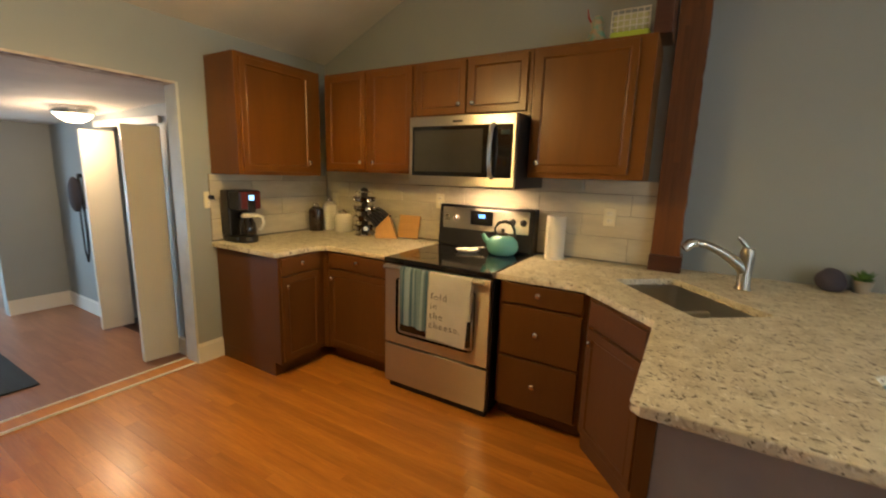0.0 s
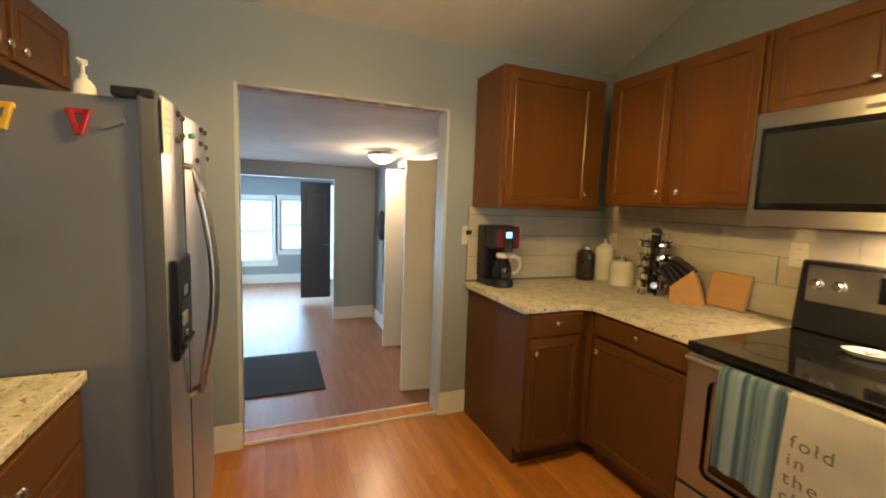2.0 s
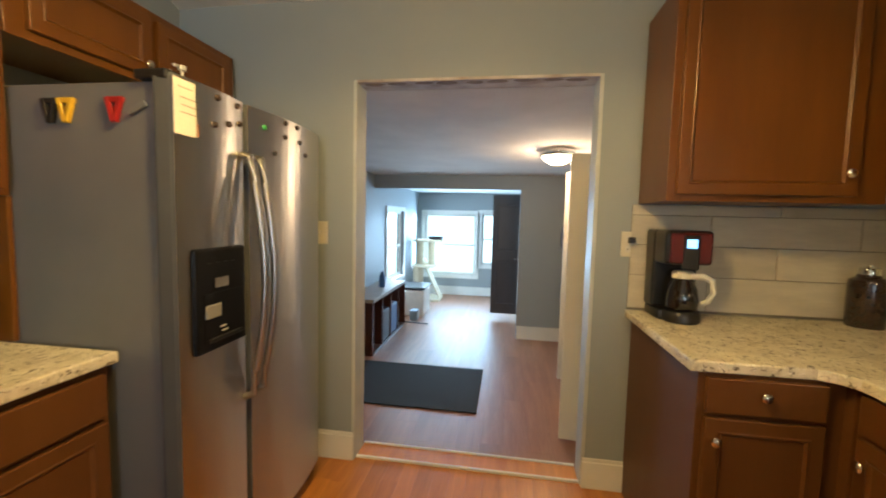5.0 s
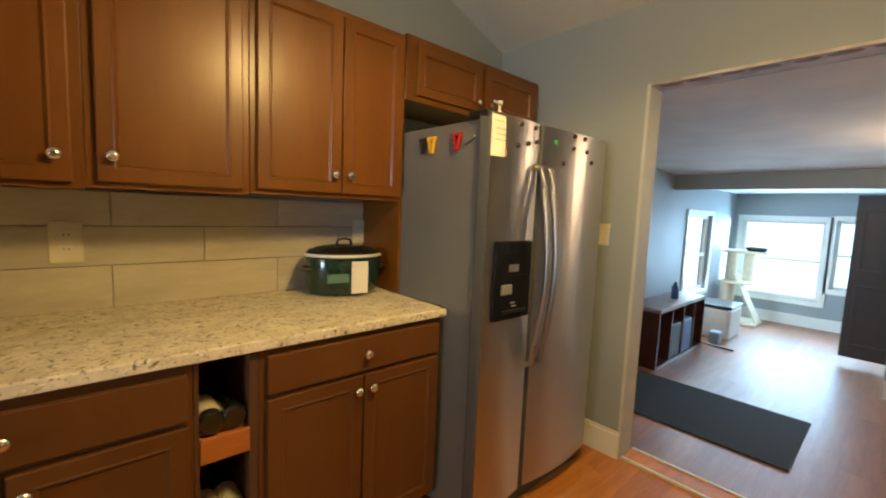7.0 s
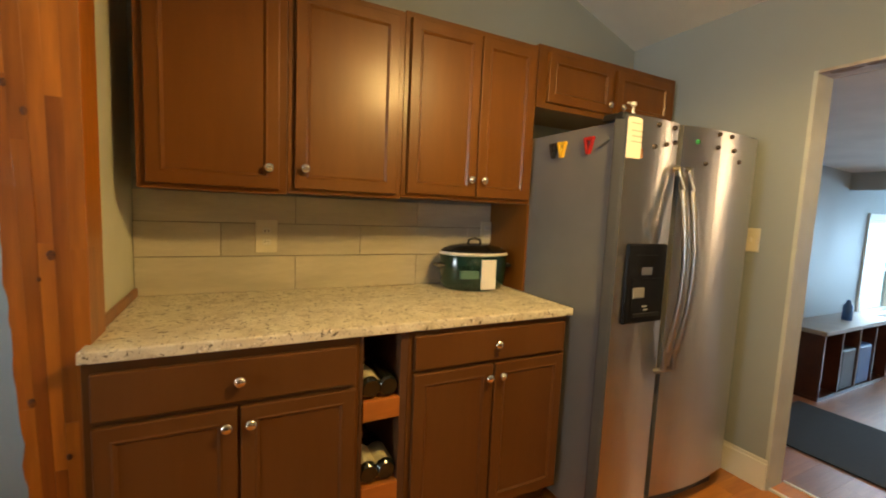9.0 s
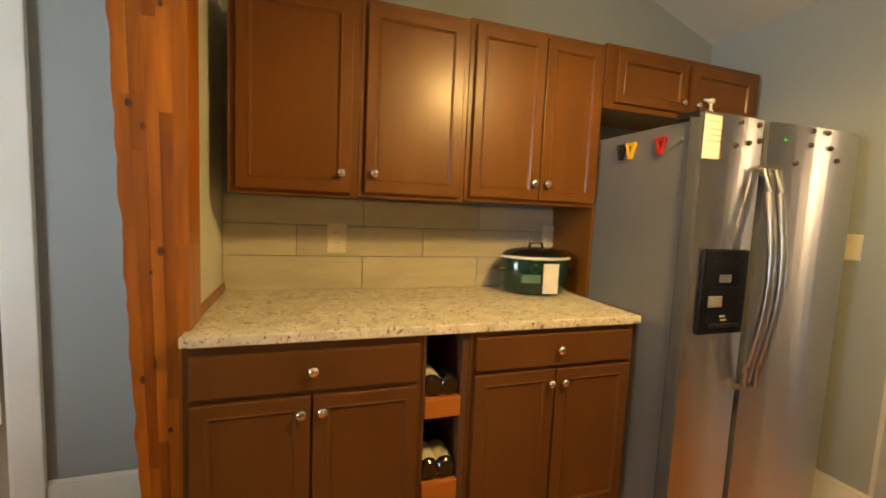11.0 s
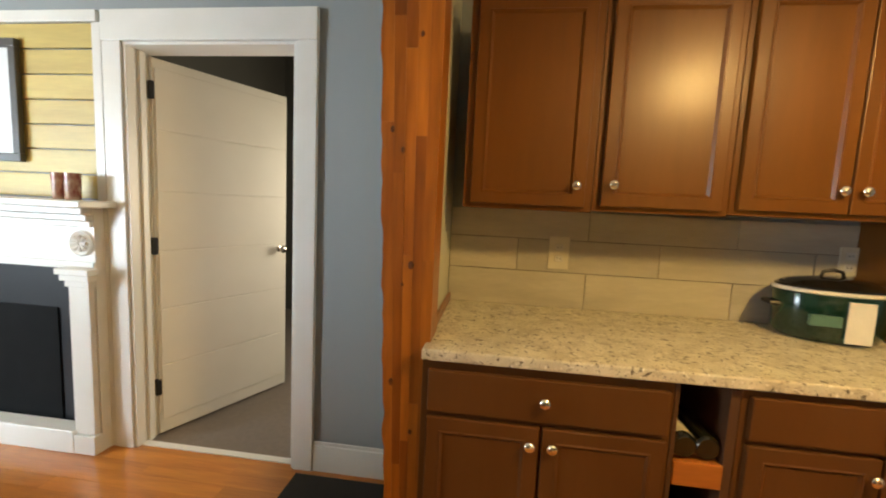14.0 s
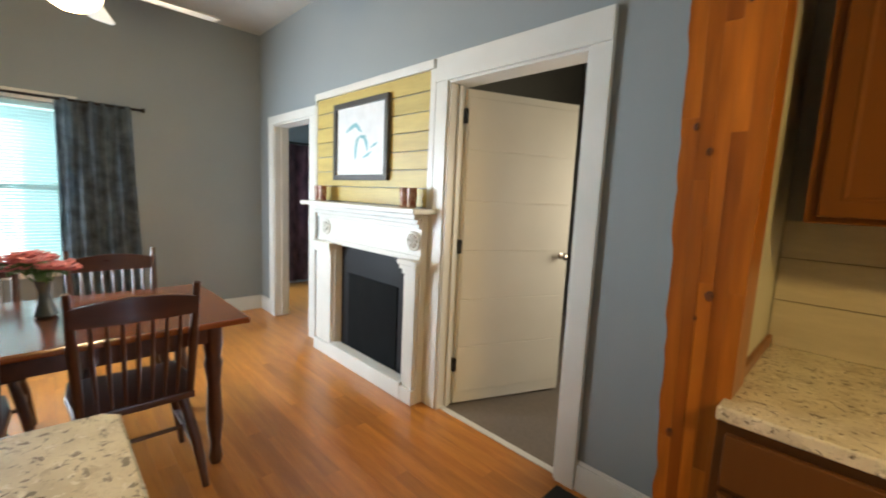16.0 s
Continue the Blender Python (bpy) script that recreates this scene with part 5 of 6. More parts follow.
for k in range(22):
    a, e = rng.uniform(0, math.tau), rng.uniform(0.3, 1.4)
    d_ = Vector((math.cos(a) * math.cos(e), math.sin(a) * math.cos(e), math.sin(e)))
    p0 = Vector((0, 0, 0.056))
    tube([p0, p0 + d_ * 0.03, p0 + d_ * rng.uniform(0.05, 0.075)], [0.006, 0.008, 0.001], 6, bm=b)
part("leaves", b, LEAF, pp)

# ---- on top of the wall cabinets ----
bk = thing("wire_basket", (-0.175, 2.97, UT + 0.002), "lime green basket with white mesh above the wall cabinet", "basket")
LIME = material("lime_green_plastic", (0.40, 0.50, 0.05), 0.5)
part("tray", box(-0.10, 0.10, -0.07, 0.07, 0, 0.045, 0.012), LIME, bk)
for k in range(7):
    x = -0.095 + k * 0.0317
    part("wire", tube([(x, -0.066, 0.04), (x, -0.070, 0.15)], 0.0028, 6), WHITE_PL, bk)
for z in (0.065, 0.095, 0.125, 0.15):
    part("wire", tube([(-0.098, -0.069, z), (0.098, -0.069, z)], 0.0028, 6), WHITE_PL, bk)
part("fill", box(-0.09, 0.09, -0.06, 0.06, 0.045, 0.14, 0.02), material("pale_yellow_filling", (0.55, 0.55, 0.30), 0.8, bump=0.5), bk)
orn = thing("folk_ornament", (-0.355, 2.95, UT + 0.002), "small colourful painted ornament above the wall cabinet", "ornament")
b = lathe([(0.055, 0), (0.06, 0.015), (0.045, 0.05), (0.03, 0.09), (0.036, 0.12), (0.02, 0.15), (0.0001, 0.16)], 20)
part("ornament_body", b, material("painted_ornament", (0.45, 0.30, 0.18), 0.5, spot=(0.12, 0.35, 0.28), scale=(30, 30, 30), detail=1), orn, "", True)
part("feather", tube([(-0.02, 0, 0.10), (-0.05, 0, 0.15), (-0.06, 0, 0.20)], [0.012, 0.016, 0.004], 8, flat=0.4), RED, orn)
tagged(link("dark_crate", box(-0.055, 0.035, 2.88, 3.13, UT + 0.002, UT + 0.42, 0.006), DARKWOOD), "dark wooden crate standing above the wall cabinet", "crate")

# ---- ceiling fans ----


def ceiling_fan(at, ceiling_z, blade_angles, blade_mat, label, radius=0.66):
    x, y, z = at
    f = thing("ceiling_fan", (x, y, z), label, "ceiling fan")
    h = ceiling_z - z
    part("canopy", lathe([(0.03, h - 0.07), (0.065, h - 0.03), (0.07, h), (0.0001, h)], 24), NICKEL, f, "", True)
    part("rod", lathe([(0.012, 0.19), (0.012, h - 0.06), (0.0001, h - 0.06)], 12), NICKEL, f)
    part("motor", lathe([(0.05, 0.02), (0.10, 0.045), (0.115, 0.08), (0.105, 0.15), (0.05, 0.185), (0.02, 0.20), (0.0001, 0.20)], 28), NICKEL, f, "", True)
    part("bowl", lathe([(0.0001, -0.085), (0.05, -0.080), (0.10, -0.05), (0.125, -0.01), (0.128, 0.012), (0.05, 0.018), (0.0001, 0.018)], 28), BULB2, f, "lit frosted glass bowl", True)
    for a in blade_angles:
        bl = bmesh.new()
        pts = [(0.16, -0.045), (0.30, -0.062), (radius - 0.05, -0.072), (radius, -0.045), (radius, 0.045), (radius - 0.05, 0.072), (0.30, 0.062), (0.16, 0.045)]
        prism(pts, 0.075, 0.083, 0.002, bm=bl)
        bl.transform(Matrix.Rotation(radians(a), 4, "Z") @ Matrix.Translation((0, 0, 0.079)) @ Matrix.Rotation(radians(9), 4, "X") @ Matrix.Translation((0, 0, -0.079)))
        p = part("blade", bl, blade_mat, f)
        part("blade_iron", tube([Matrix.Rotation(radians(a), 3, "Z") @ Vector(q) for q in ((0.09, 0, 0.07), (0.14, 0, 0.065), (0.20, 0, 0.072))], 0.010, 8, flat=0.5), NICKEL, p)
    return f


ceiling_fan(FAN, HIGH, (133, 43, 313, 223), material("grey_fan_blade", (0.16, 0.15, 0.14), 0.5), "ceiling fan with grey blades and a lit glass bowl")
ceiling_fan(FAN2, HIGH, (200, 272, 344, 56, 128), material("white_fan_blade", (0.62, 0.60, 0.56), 0.45), "white ceiling fan with a lit glass bowl over the table")

# ---- dining side: chimney breast ----
fp = thing("fireplace", (0, 0, 0), "white painted fireplace with black hearth insert and classical mantel", "fireplace")
F0, F1, FY = 1.625, 2.955, S + 0.105
fb0, fb1, fbt = 1.76, 2.68, 0.945
for q in (box(F0, fb0, S + 0.003, FY - 0.03, 0, 1.245), box(fb1, F1, S + 0.003, FY - 0.03, 0, 1.245), box(fb0, fb1, S + 0.003, FY - 0.03, fbt, 1.245)):
    part("surround_board", q, TRIM, fp)
part("base_rail", box(fb0 - 0.02, fb1 + 0.02, S + 0.03, FY + 0.02, 0.0, 0.12, 0.006), TRIM, fp)
for x0, x1 in ((F0 + 0.01, fb0 - 0.01), (fb1 + 0.02, F1 - 0.01)):
    pl = part("pilaster", box(x0, x1, FY - 0.0295, FY, 0.10, 0.86, 0.004), TRIM, fp)
    part("plinth", box(x0 - 0.012, x1 + 0.012, FY - 0.0295, FY + 0.016, 0, 0.099, 0.004), TRIM, pl)
    for k, (o, z) in enumerate(((0.010, 0.861), (0.024, 0.892), (0.036, 0.924))):
        part("capital", box(x0 - o, x1 + o, FY - 0.0295, FY + o, z, z + 0.030, 0.005), TRIM, pl)
    xm, ring = (x0 + x1) / 2, []
    part("medallion", lathe([(0.062, 0), (0.066, 0.008), (0.058, 0.014), (0.050, 0.008), (0.0001, 0.008)], 28, m=Matrix.Translation((xm, FY - 0.0295, 1.075)) @ Matrix.Rotation(radians(-90), 4, "X")), TRIM, pl, "carved round medallion", True)
    for k in range(8):
        a = k * math.tau / 8
        part("petal", tube([(xm + 0.012 * math.cos(a), FY - 0.018, 1.075 + 0.012 * math.sin(a)), (xm + 0.042 * math.cos(a), FY - 0.014, 1.075 + 0.042 * math.sin(a))], [0.006, 0.011], 8), TRIM, pl)
for o, z0, z1 in ((0.0, 0.957, 0.985), (0.012, 1.155, 1.185), (0.03, 1.186, 1.215), (0.05, 1.216, 1.25)):
    part("moulding", box(F0 + 0.0, F1 - 0.0, FY - 0.0295, FY - 0.02 + o, z0, z1, 0.006), TRIM, fp)
part("mantel_shelf", box(1.55, 3.035, S + 0.003, FY + 0.105, 1.251, 1.285, 0.008), TRIM, fp, "white mantel shelf")
part("insert", box(fb0, fb1, S - 0.12, S - 0.10, 0.0, fbt), SOOT, fp, "black hearth insert")
part("insert_frame", box(fb0, fb0 + 0.08, S + 0.003, S + 0.02, 0.12, fbt, 0.002), SOOT, fp)
# flat black sheet stands in for the shade inside the hearth opening
b = box(fb0 + 0.16, fb1 - 0.12, S + 0.012, S + 0.02, 0.10, 0.72, 0.002)
part("hearth_opening_sheet", b, material("dark_opening_black", (0.006, 0.007, 0.008), 0.8, spec=0.12), fp, "matt black sheet for the dark hearth opening")
part("insert_face", box(fb0 + 0.001, fb1 - 0.001, S + 0.003, S + 0.011, 0.0, fbt - 0.001), SOOT, fp, "blue-black painted metal face")
# yellow boards above the mantel with white edging
pn = tagged(new("board_panel"), "yellow painted horizontal board panel above the mantel", "wall panel", kind="structure")
z = 1.290
k = 0
rng = random.Random(3)
while z < 2.12:
    h = min(0.120, 2.13 - z)
    part("board", box(1.655, 3.105, S + 0.002, S + 0.016 + rng.uniform(0, 0.003), z + 0.001 + rng.uniform(0.001, 0.003), z + h - 0.001 - rng.uniform(0.001, 0.003), 0.003, segs=1), YELLOW_WOOD, pn)
    z += h
structure("panel_trim", box(1.622, 3.128, S + 0.001, S + 0.030, 2.131, 2.185, 0.004), TRIM, "white head board above the panel", "trim")
structure("panel_trim", box(1.604, 1.654, S + 0.001, S + 0.024, 0, 2.13, 0.004), TRIM, "white side board of the panel", "trim")
structure("panel_trim", box(3.106, 3.128, S + 0.001, S + 0.024, 1.29, 2.13, 0.004), TRIM, "white side board of the panel", "trim")
pic = thing("framed_picture", (2.415, S + 0.022, 1.755), "dark framed print of blue lakes on white above the mantel", "picture")
b = bmesh.new()
for a in ((-0.365, 0.365, 0.255, 0.295), (-0.365, 0.365, -0.295, -0.255), (-0.365, -0.325, -0.255, 0.255), (0.325, 0.365, -0.255, 0.255)):
    box(a[0], a[1], 0, 0.028, a[2], a[3], 0.004, bm=b)
part("frame", b, material("dark_grey_frame", (0.06, 0.055, 0.05), 0.45), pic, "dark grey wooden frame")
part("print", box(-0.3245, 0.3245, 0.004, 0.010, -0.2545, 0.2545), material("bluish_white_print", (0.80, 0.83, 0.86), 0.4), pic, "white print")
LAKE = material("teal_print_ink", (0.24, 0.52, 0.60), 0.6, scale=(12, 12, 12))


def blot(pts, w):
    return tube([(-x, 0.0104, z) for x, z in pts], [0.72 * r for r in w], 10, flat=1.0)


for pts, w in (([(-0.20, 0.07), (-0.13, 0.10), (-0.06, 0.12), (-0.02, 0.09), (0.02, 0.06)], [0.008, 0.022, 0.026, 0.022, 0.006]), ([(-0.06, -0.14), (-0.055, -0.06), (-0.04, 0.0), (0.0, 0.03)], [0.012, 0.026, 0.024, 0.008]), ([(0.0, 0.03), (0.06, 0.02), (0.09, -0.03), (0.10, -0.08)], [0.012, 0.024, 0.028, 0.010]), ([(0.04, -0.13), (0.10, -0.11), (0.15, -0.09)], [0.008, 0.018, 0.006]), ([(0.14, -0.06), (0.19, -0.04), (0.23, -0.03)], [0.006, 0.014, 0.005])):
    b = blot(pts, w)
    for v in b.verts:
        v.co.y = 0.0102 + (v.co.y - 0.0104) * 0.02
    part("lake_shape", b, LAKE, pic)
for x in (1.72, 2.86):
    for dx in (-0.035, 0.035):
        c = thing("decorated_glass", (x + dx, S + 0.115, 1.286), "clear and red patterned drinking glass on the mantel", "glass", "mantel glasses")
        part("tumbler", lathe([(0.028, 0), (0.030, 0.004), (0.033, 0.125), (0.031, 0.125), (0.028, 0.012), (0.0001, 0.012)], 20), material("patterned_glass", (0.50, 0.36, 0.26), 0.15, spot=(0.22, 0.05, 0.04), scale=(40, 40, 25), detail=1), c, "", True)

# ---- doors on the dining side ----
lf = thing("bedroom_door", (1.478, S - 0.115, 0.012), "cream white five-panel wooden door standing open", "door", rz=-113)
b = box(0, 0.825, -0.018, 0.018, 0, 2.005, 0.002)
part("leaf", b, DOORWHITE, lf)
for k in range(6):
    zz = 0.075 + k * 0.315
    for s in (1, -1):
        p = part("panel", box(0.012, 0.813, s * 0.0205 - 0.0023, s * 0.0205 + 0.0023, zz, zz + 0.309, 0.0018, segs=1), DOORWHITE, lf)
for s in (1, -1):
    part("knob", lathe([(0.024, 0), (0.024, 0.004), (0.009, 0.008), (0.009, 0.03), (0.024, 0.042), (0.026, 0.055), (0.016, 0.064), (0.0001, 0.066)], 20, m=Matrix.Translation((0.765, s * 0.018, 0.98)) @ Matrix.Rotation(radians(-90 * s), 4, "X")), NICKEL, lf, "", True)
part("latch_plate", box(0.742, 0.79, 0.0229, 0.0250, 0.90, 1.06, 0.001), NICKEL, lf)
for z in (0.22, 1.0, 1.80):
    part("hinge", box(-0.012, 0.012, -0.022, 0.024, z, z + 0.09, 0.003), DARK_METAL, lf)
cu = thing("dark_curtain", (5.43, -1.05, 0), "dark plum patterned curtain in the further room", "curtain", rz=90)
b = bmesh.new()
rows = []
for z in (0.05, 2.0):
    rows.append([b.verts.new((-0.6 + i * 0.03, 0.03 * math.sin(i * 1.1), z)) for i in range(41)])
for i in range(40):
    b.faces.new((rows[0][i], rows[0][i + 1], rows[1][i + 1], rows[1][i]))
bmesh.ops.solidify(b, geom=b.faces[:], thickness=0.004)
part("cloth", b, CURTAIN2, cu, "", True)
part("rod", tube([(-0.7, 0, 2.02), (0.7, 0, 2.02)], 0.012, 8), DARK_METAL, cu)

# ---- dining furniture ----
tb = thing("dining_table", (2.16, 1.62, 0), "reddish brown wooden dining table", "table")
part("tabletop", box(-0.45, 0.45, -0.83, 0.83, 0.718, 0.748, 0.008), TABLEWOOD, tb)
b = box(-0.37, 0.37, -0.72, -0.70, 0.63, 0.717)
for a in ((-0.37, 0.37, 0.70, 0.72), (-0.37, -0.35, -0.70, 0.70), (0.35, 0.37, -0.70, 0.70)):
    box(a[0], a[1], a[2], a[3], 0.63, 0.717, bm=b)
part("apron", b, DARKWOOD, tb)
leg0 = None
for x in (-0.34, 0.34):
    for y in (-0.69, 0.69):
        if leg0 is None:
            l = part("leg", lathe([(0.025, 0), (0.032, 0.03), (0.022, 0.10), (0.038, 0.22), (0.030, 0.42), (0.042, 0.52), (0.034, 0.55), (0.042, 0.60), (0.042, 0.715), (0.0001, 0.715)], 16), DARKWOOD, tb, "", True)
            leg0 = l.data
        else:
            l = new("leg", leg0)
            l.parent = tb
        l.location = (x, y, 0)


def dining_chair(at, rz, label):
    """Spindle-back chair; its back stands at local -y."""
    c = thing("dining_chair", at, label, "chair", "chairs round the table", rz)
    b = prism([(-0.20, -0.20), (0.20, -0.20), (0.225, 0.05), (0.21, 0.22), (-0.21, 0.22), (-0.225, 0.05)], 0.425, 0.46, 0.008)
    part("seat", b, DARKWOOD, c)
    for s in (-1, 1):
        part("back_post", tube([(s * 0.185, -0.18, 0.455), (s * 0.195, -0.225, 0.70), (s * 0.205, -0.275, 0.965)], [0.016, 0.019, 0.013], 10), DARKWOOD, c, "", True)
        part("leg", tube([(s * 0.16, -0.15, 0.43), (s * 0.20, -0.20, 0.22), (s * 0.225, -0.235, 0.0)], [0.021, 0.022, 0.014], 10), DARKWOOD, c, "", True)
        part("leg", tube([(s * 0.16, 0.16, 0.43), (s * 0.20, 0.19, 0.22), (s * 0.225, 0.215, 0.0)], [0.021, 0.022, 0.014], 10), DARKWOOD, c, "", True)
        part("stretcher", tube([(s * 0.195, -0.19, 0.20), (s * 0.195, 0.185, 0.20)], 0.011, 8), DARKWOOD, c, "", True)
    part("stretcher", tube([(-0.195, 0, 0.20), (0.195, 0, 0.20)], 0.011, 8), DARKWOOD, c, "", True)
    b = bmesh.new()
    prof = []
    for i in range(13):
        u = i / 12 * 2 - 1
        x = u * 0.205
        y = -0.262 - 0.02 * (1 - u * u)
        prof.append((x, y, 0.835, 0.905 + 0.028 * (1 - u * u)))
    rows = [[b.verts.new((x, y, z0)), b.verts.new((x, y, z1)), b.verts.new((x, y - 0.02, z1)), b.verts.new((x, y - 0.02, z0))] for x, y, z0, z1 in prof]
    for p, q in zip(rows, rows[1:]):
        for k in range(4):
            b.faces.new((p[k], p[(k + 1) % 4], q[(k + 1) % 4], q[k]))
    b.faces.new(rows[0]), b.faces.new(rows[-1])
    part("crest_rail", b, DARKWOOD, c)
    for i in range(7):
        u = (i - 3) / 3.5
        part("spindle", tube([(u * 0.155, -0.185, 0.458), (u * 0.165, -0.225, 0.65), (u * 0.17, -0.265, 0.84)], [0.006, 0.009, 0.006], 8), DARKWOOD, c, "", True)
    return c


ch = dining_chair((1.895, 1.24, 0), -90, "dark wooden spindle-back dining chair pushed up to the table")
copy_thing(ch, pose(1.895, 1.84, 0, 0, 0, -88))
copy_thing(ch, pose(2.55, 1.20, 0, 0, 0, 90))
copy_thing(ch, pose(2.55, 1.80, 0, 0, 0, 92))
vs = thing("flower_vase", (2.22, 1.50, 0.749), "dark glass vase of pink flowers on the dining table", "vase")
part("vase", lathe([(0.035, 0), (0.045, 0.01), (0.030, 0.06), (0.022, 0.11), (0.032, 0.165), (0.030, 0.165), (0.018, 0.11), (0.0001, 0.10)], 24), material("smoky_vase_glass", (0.05, 0.07, 0.08), 0.06, coat=0.5), vs, "", True)
rng = random.Random(11)
bs, bl, bp = bmesh.new(), bmesh.new(), bmesh.new()
for k in range(24):
    a, r_ = rng.uniform(0, math.tau), rng.uniform(0.02, 0.17)
    tip = Vector((math.cos(a) * r_, math.sin(a) * r_, rng.uniform(0.23, 0.29) - r_ * 0.2))
    tube([(0, 0, 0.12), tip * 0.55 + Vector((0, 0, 0.09)), tip], 0.003, 5, bm=bs)
    for j in range(9):
        pa = j * math.tau / 9
        c0 = tip + Vector((math.cos(pa) * 0.012, math.sin(pa) * 0.012, 0.004 * (j % 3)))
        tube([tip, c0, tip + Vector((math.cos(pa) * 0.040, math.sin(pa) * 0.040, 0.008 + 0.006 * (j % 3)))], [0.003, 0.016, 0.010], 6, bm=bp, flat=0.35)
    for j in range(3):
        pa = rng.uniform(0, math.tau)
        m_ = tip * 0.7 + Vector((0, 0, 0.05))
        tube([m_, m_ + Vector((math.cos(pa) * 0.03, math.sin(pa) * 0.03, 0.005)), m_ + Vector((math.cos(pa) * 0.06, math.sin(pa) * 0.06, -0.004))], [0.002, 0.012, 0.002], 6, bm=bl, flat=0.25)
part("stems", bs, LEAF, vs)
part("leaves", bl, LEAF, vs)
part("blossoms", bp, PINK, vs, "pink blossoms")
# curtain and blinds on the east window
ct = thing("window_curtain", (E - 0.06, 0, 0), "slate blue patterned curtain on a dark rod", "curtain")
b = bmesh.new()
rows = []
for j in range(8):
    z = 0.03 + j * (2.03 - 0.03) / 7
    sp_ = 1.0 + 0.16 * (1 - j / 7)
    rows.append([b.verts.new((-0.020 * math.sin(i * 0.78) - 0.012 * math.sin(i * 0.31 + j), 0.87 - 0.05 * (1 - j / 7) + i * 0.0104 * sp_, z)) for i in range(49)])
for p, q in zip(rows, rows[1:]):
    for i in range(48):
        b.faces.new((p[i], p[i + 1], q[i + 1], q[i]))
bmesh.ops.solidify(b, geom=b.faces[:], thickness=0.003)
part("cloth", b, CURTAIN, ct, "", True)
part("rod", tube([(0.0, 0.80, 2.015), (0.0, 2.75, 2.015)], 0.011, 10), DARK_METAL, ct, "dark metal rod")
for y in (0.80, 2.75):
    part("finial", lathe([(0.011, 0), (0.02, 0.012), (0.02, 0.03), (0.0001, 0.04)], 14, m=Matrix.Translation((0, y, 2.015)) @ Matrix.Rotation(radians(90 if y < 1 else -90), 4, "X")), DARK_METAL, ct)
bn = thing("window_blinds", (E + 0.02, 1.35, 0), "lowered white slatted blinds in the dining window", "blinds")
part("head_rail", box(-0.02, 0.02, 0, 1.50, 1.93, 1.965, 0.003), BLINDS, bn)
slat = None
for k in range(46):
    if slat is None:
        o = part("slat", box(-0.014, 0.014, 0.005, 1.495, -0.0012, 0.0012), BLINDS, bn)
        slat = o.data
    else:
        o = new("slat", slat)
        o.parent = bn
    o.matrix_basis = pose(0, 0, 0.68 + k * 0.0272, 0, 58, 0)
part("bottom_rail", box(-0.014, 0.014, 0.005, 1.495, 0.645, 0.665, 0.003), BLINDS, bn)
rug = tagged(link("door_mat", box(0.05, 0.585, -0.225, 0.22, 0.002, 0.012, 0.004), MATDARK), "dark charcoal mat on the wooden floor by the post", "mat")

# ---- side room ----
tagged(link("floor_mat", box(-4.92, -3.95, -0.02, 1.295, DROP + 0.002, DROP + 0.012, 0.004), MATDARK), "large dark grey mat on the laminate floor", "mat")
fl = thing("flush_lamp", (LAMP_W[0], LAMP_W[1], LAMP_W[2] + 0.005), "lit frosted flush ceiling lamp with metal rim", "ceiling lamp")
part("rim", lathe([(0.15, -0.035), (0.155, -0.02), (0.15, 0.035), (0.0001, 0.035)], 30), NICKEL, fl, "", True)
part("bowl", lathe([(0.0001, -0.105), (0.06, -0.098), (0.11, -0.070), (0.135, -0.036), (0.0001, -0.036)], 28), BULB, fl, "lit frosted glass bowl", True)


def bifold(at, rz, label):
    d_ = thing("closet_door", at, label, "door", "closet doors", rz)
    part("leaf", box(0, 0.27, 0.0, 0.028, 0.02, 2.03, 0.003), DOORWHITE, d_)
    part("leaf", box(0, 0.27, 0.034, 0.062, 0.02, 2.03, 0.003), DOORWHITE, d_)
    part("knob", lathe([(0.008, 0), (0.008, 0.012), (0.015, 0.02), (0.012, 0.028), (0.0001, 0.03)], 14, m=Matrix.Translation((0.09, 0, 1.02)) @ Matrix.Rotation(radians(90), 4, "X")), WHITE_PL, d_, "", True)
    return d_


o1 = bifold((-4.84, 2.295, DROP), -96, "pale folded closet door standing out from the wall")
o2 = bifold((-3.70, 2.175, DROP), -97, "pale folded closet door near the opening")
for o in (o1, o2):
    for q in o.children:
        q.scale = (1, 1, 0.985 * (1.80 - DROP) / 2.03)
structure("closet_casing", box(-4.93, -3.67, 2.178, 2.199, 1.80, 1.86, 0.003), TRIM, "white casing over the closet opening", "trim")
lh = thing("dog_leash", (-5.42, 2.185, 0), "dark leash and bag hanging from a wall hook", "leash")
part("hook", box(-0.03, 0.03, -0.02, 0.012, 1.30, 1.34, 0.004), DARK_METAL, lh)
part("strap", tube([(-0.01, -0.015, 1.31), (-0.06, -0.015, 0.9), (-0.05, -0.015, 0.5), (0.0, -0.015, 0.38), (0.05, -0.015, 0.5), (0.055, -0.015, 0.9), (0.01, -0.015, 1.31)], 0.010, 8), BLACK, lh, "", True)
b = bmesh.new()
bmesh.ops.create_icosphere(b, subdivisions=3, radius=0.1)
for v in b.verts:
    v.co = (v.co.x * 0.75, v.co.y * 0.55 - 0.06, v.co.z * 1.9 + 1.12)
part("bag", b, material("dark_bag_cloth", (0.05, 0.05, 0.07), 0.9), lh, "dark cloth bag", True)
bd = thing("dark_door", (-7.20, 1.265, DROP - 0.03), "dark brown panel door standing open in the sunroom", "door", rz=88)
part("leaf", box(0, 0.46, -0.02, 0.02, 0.115, 1.96, 0.003), BROWN_DOOR, bd)
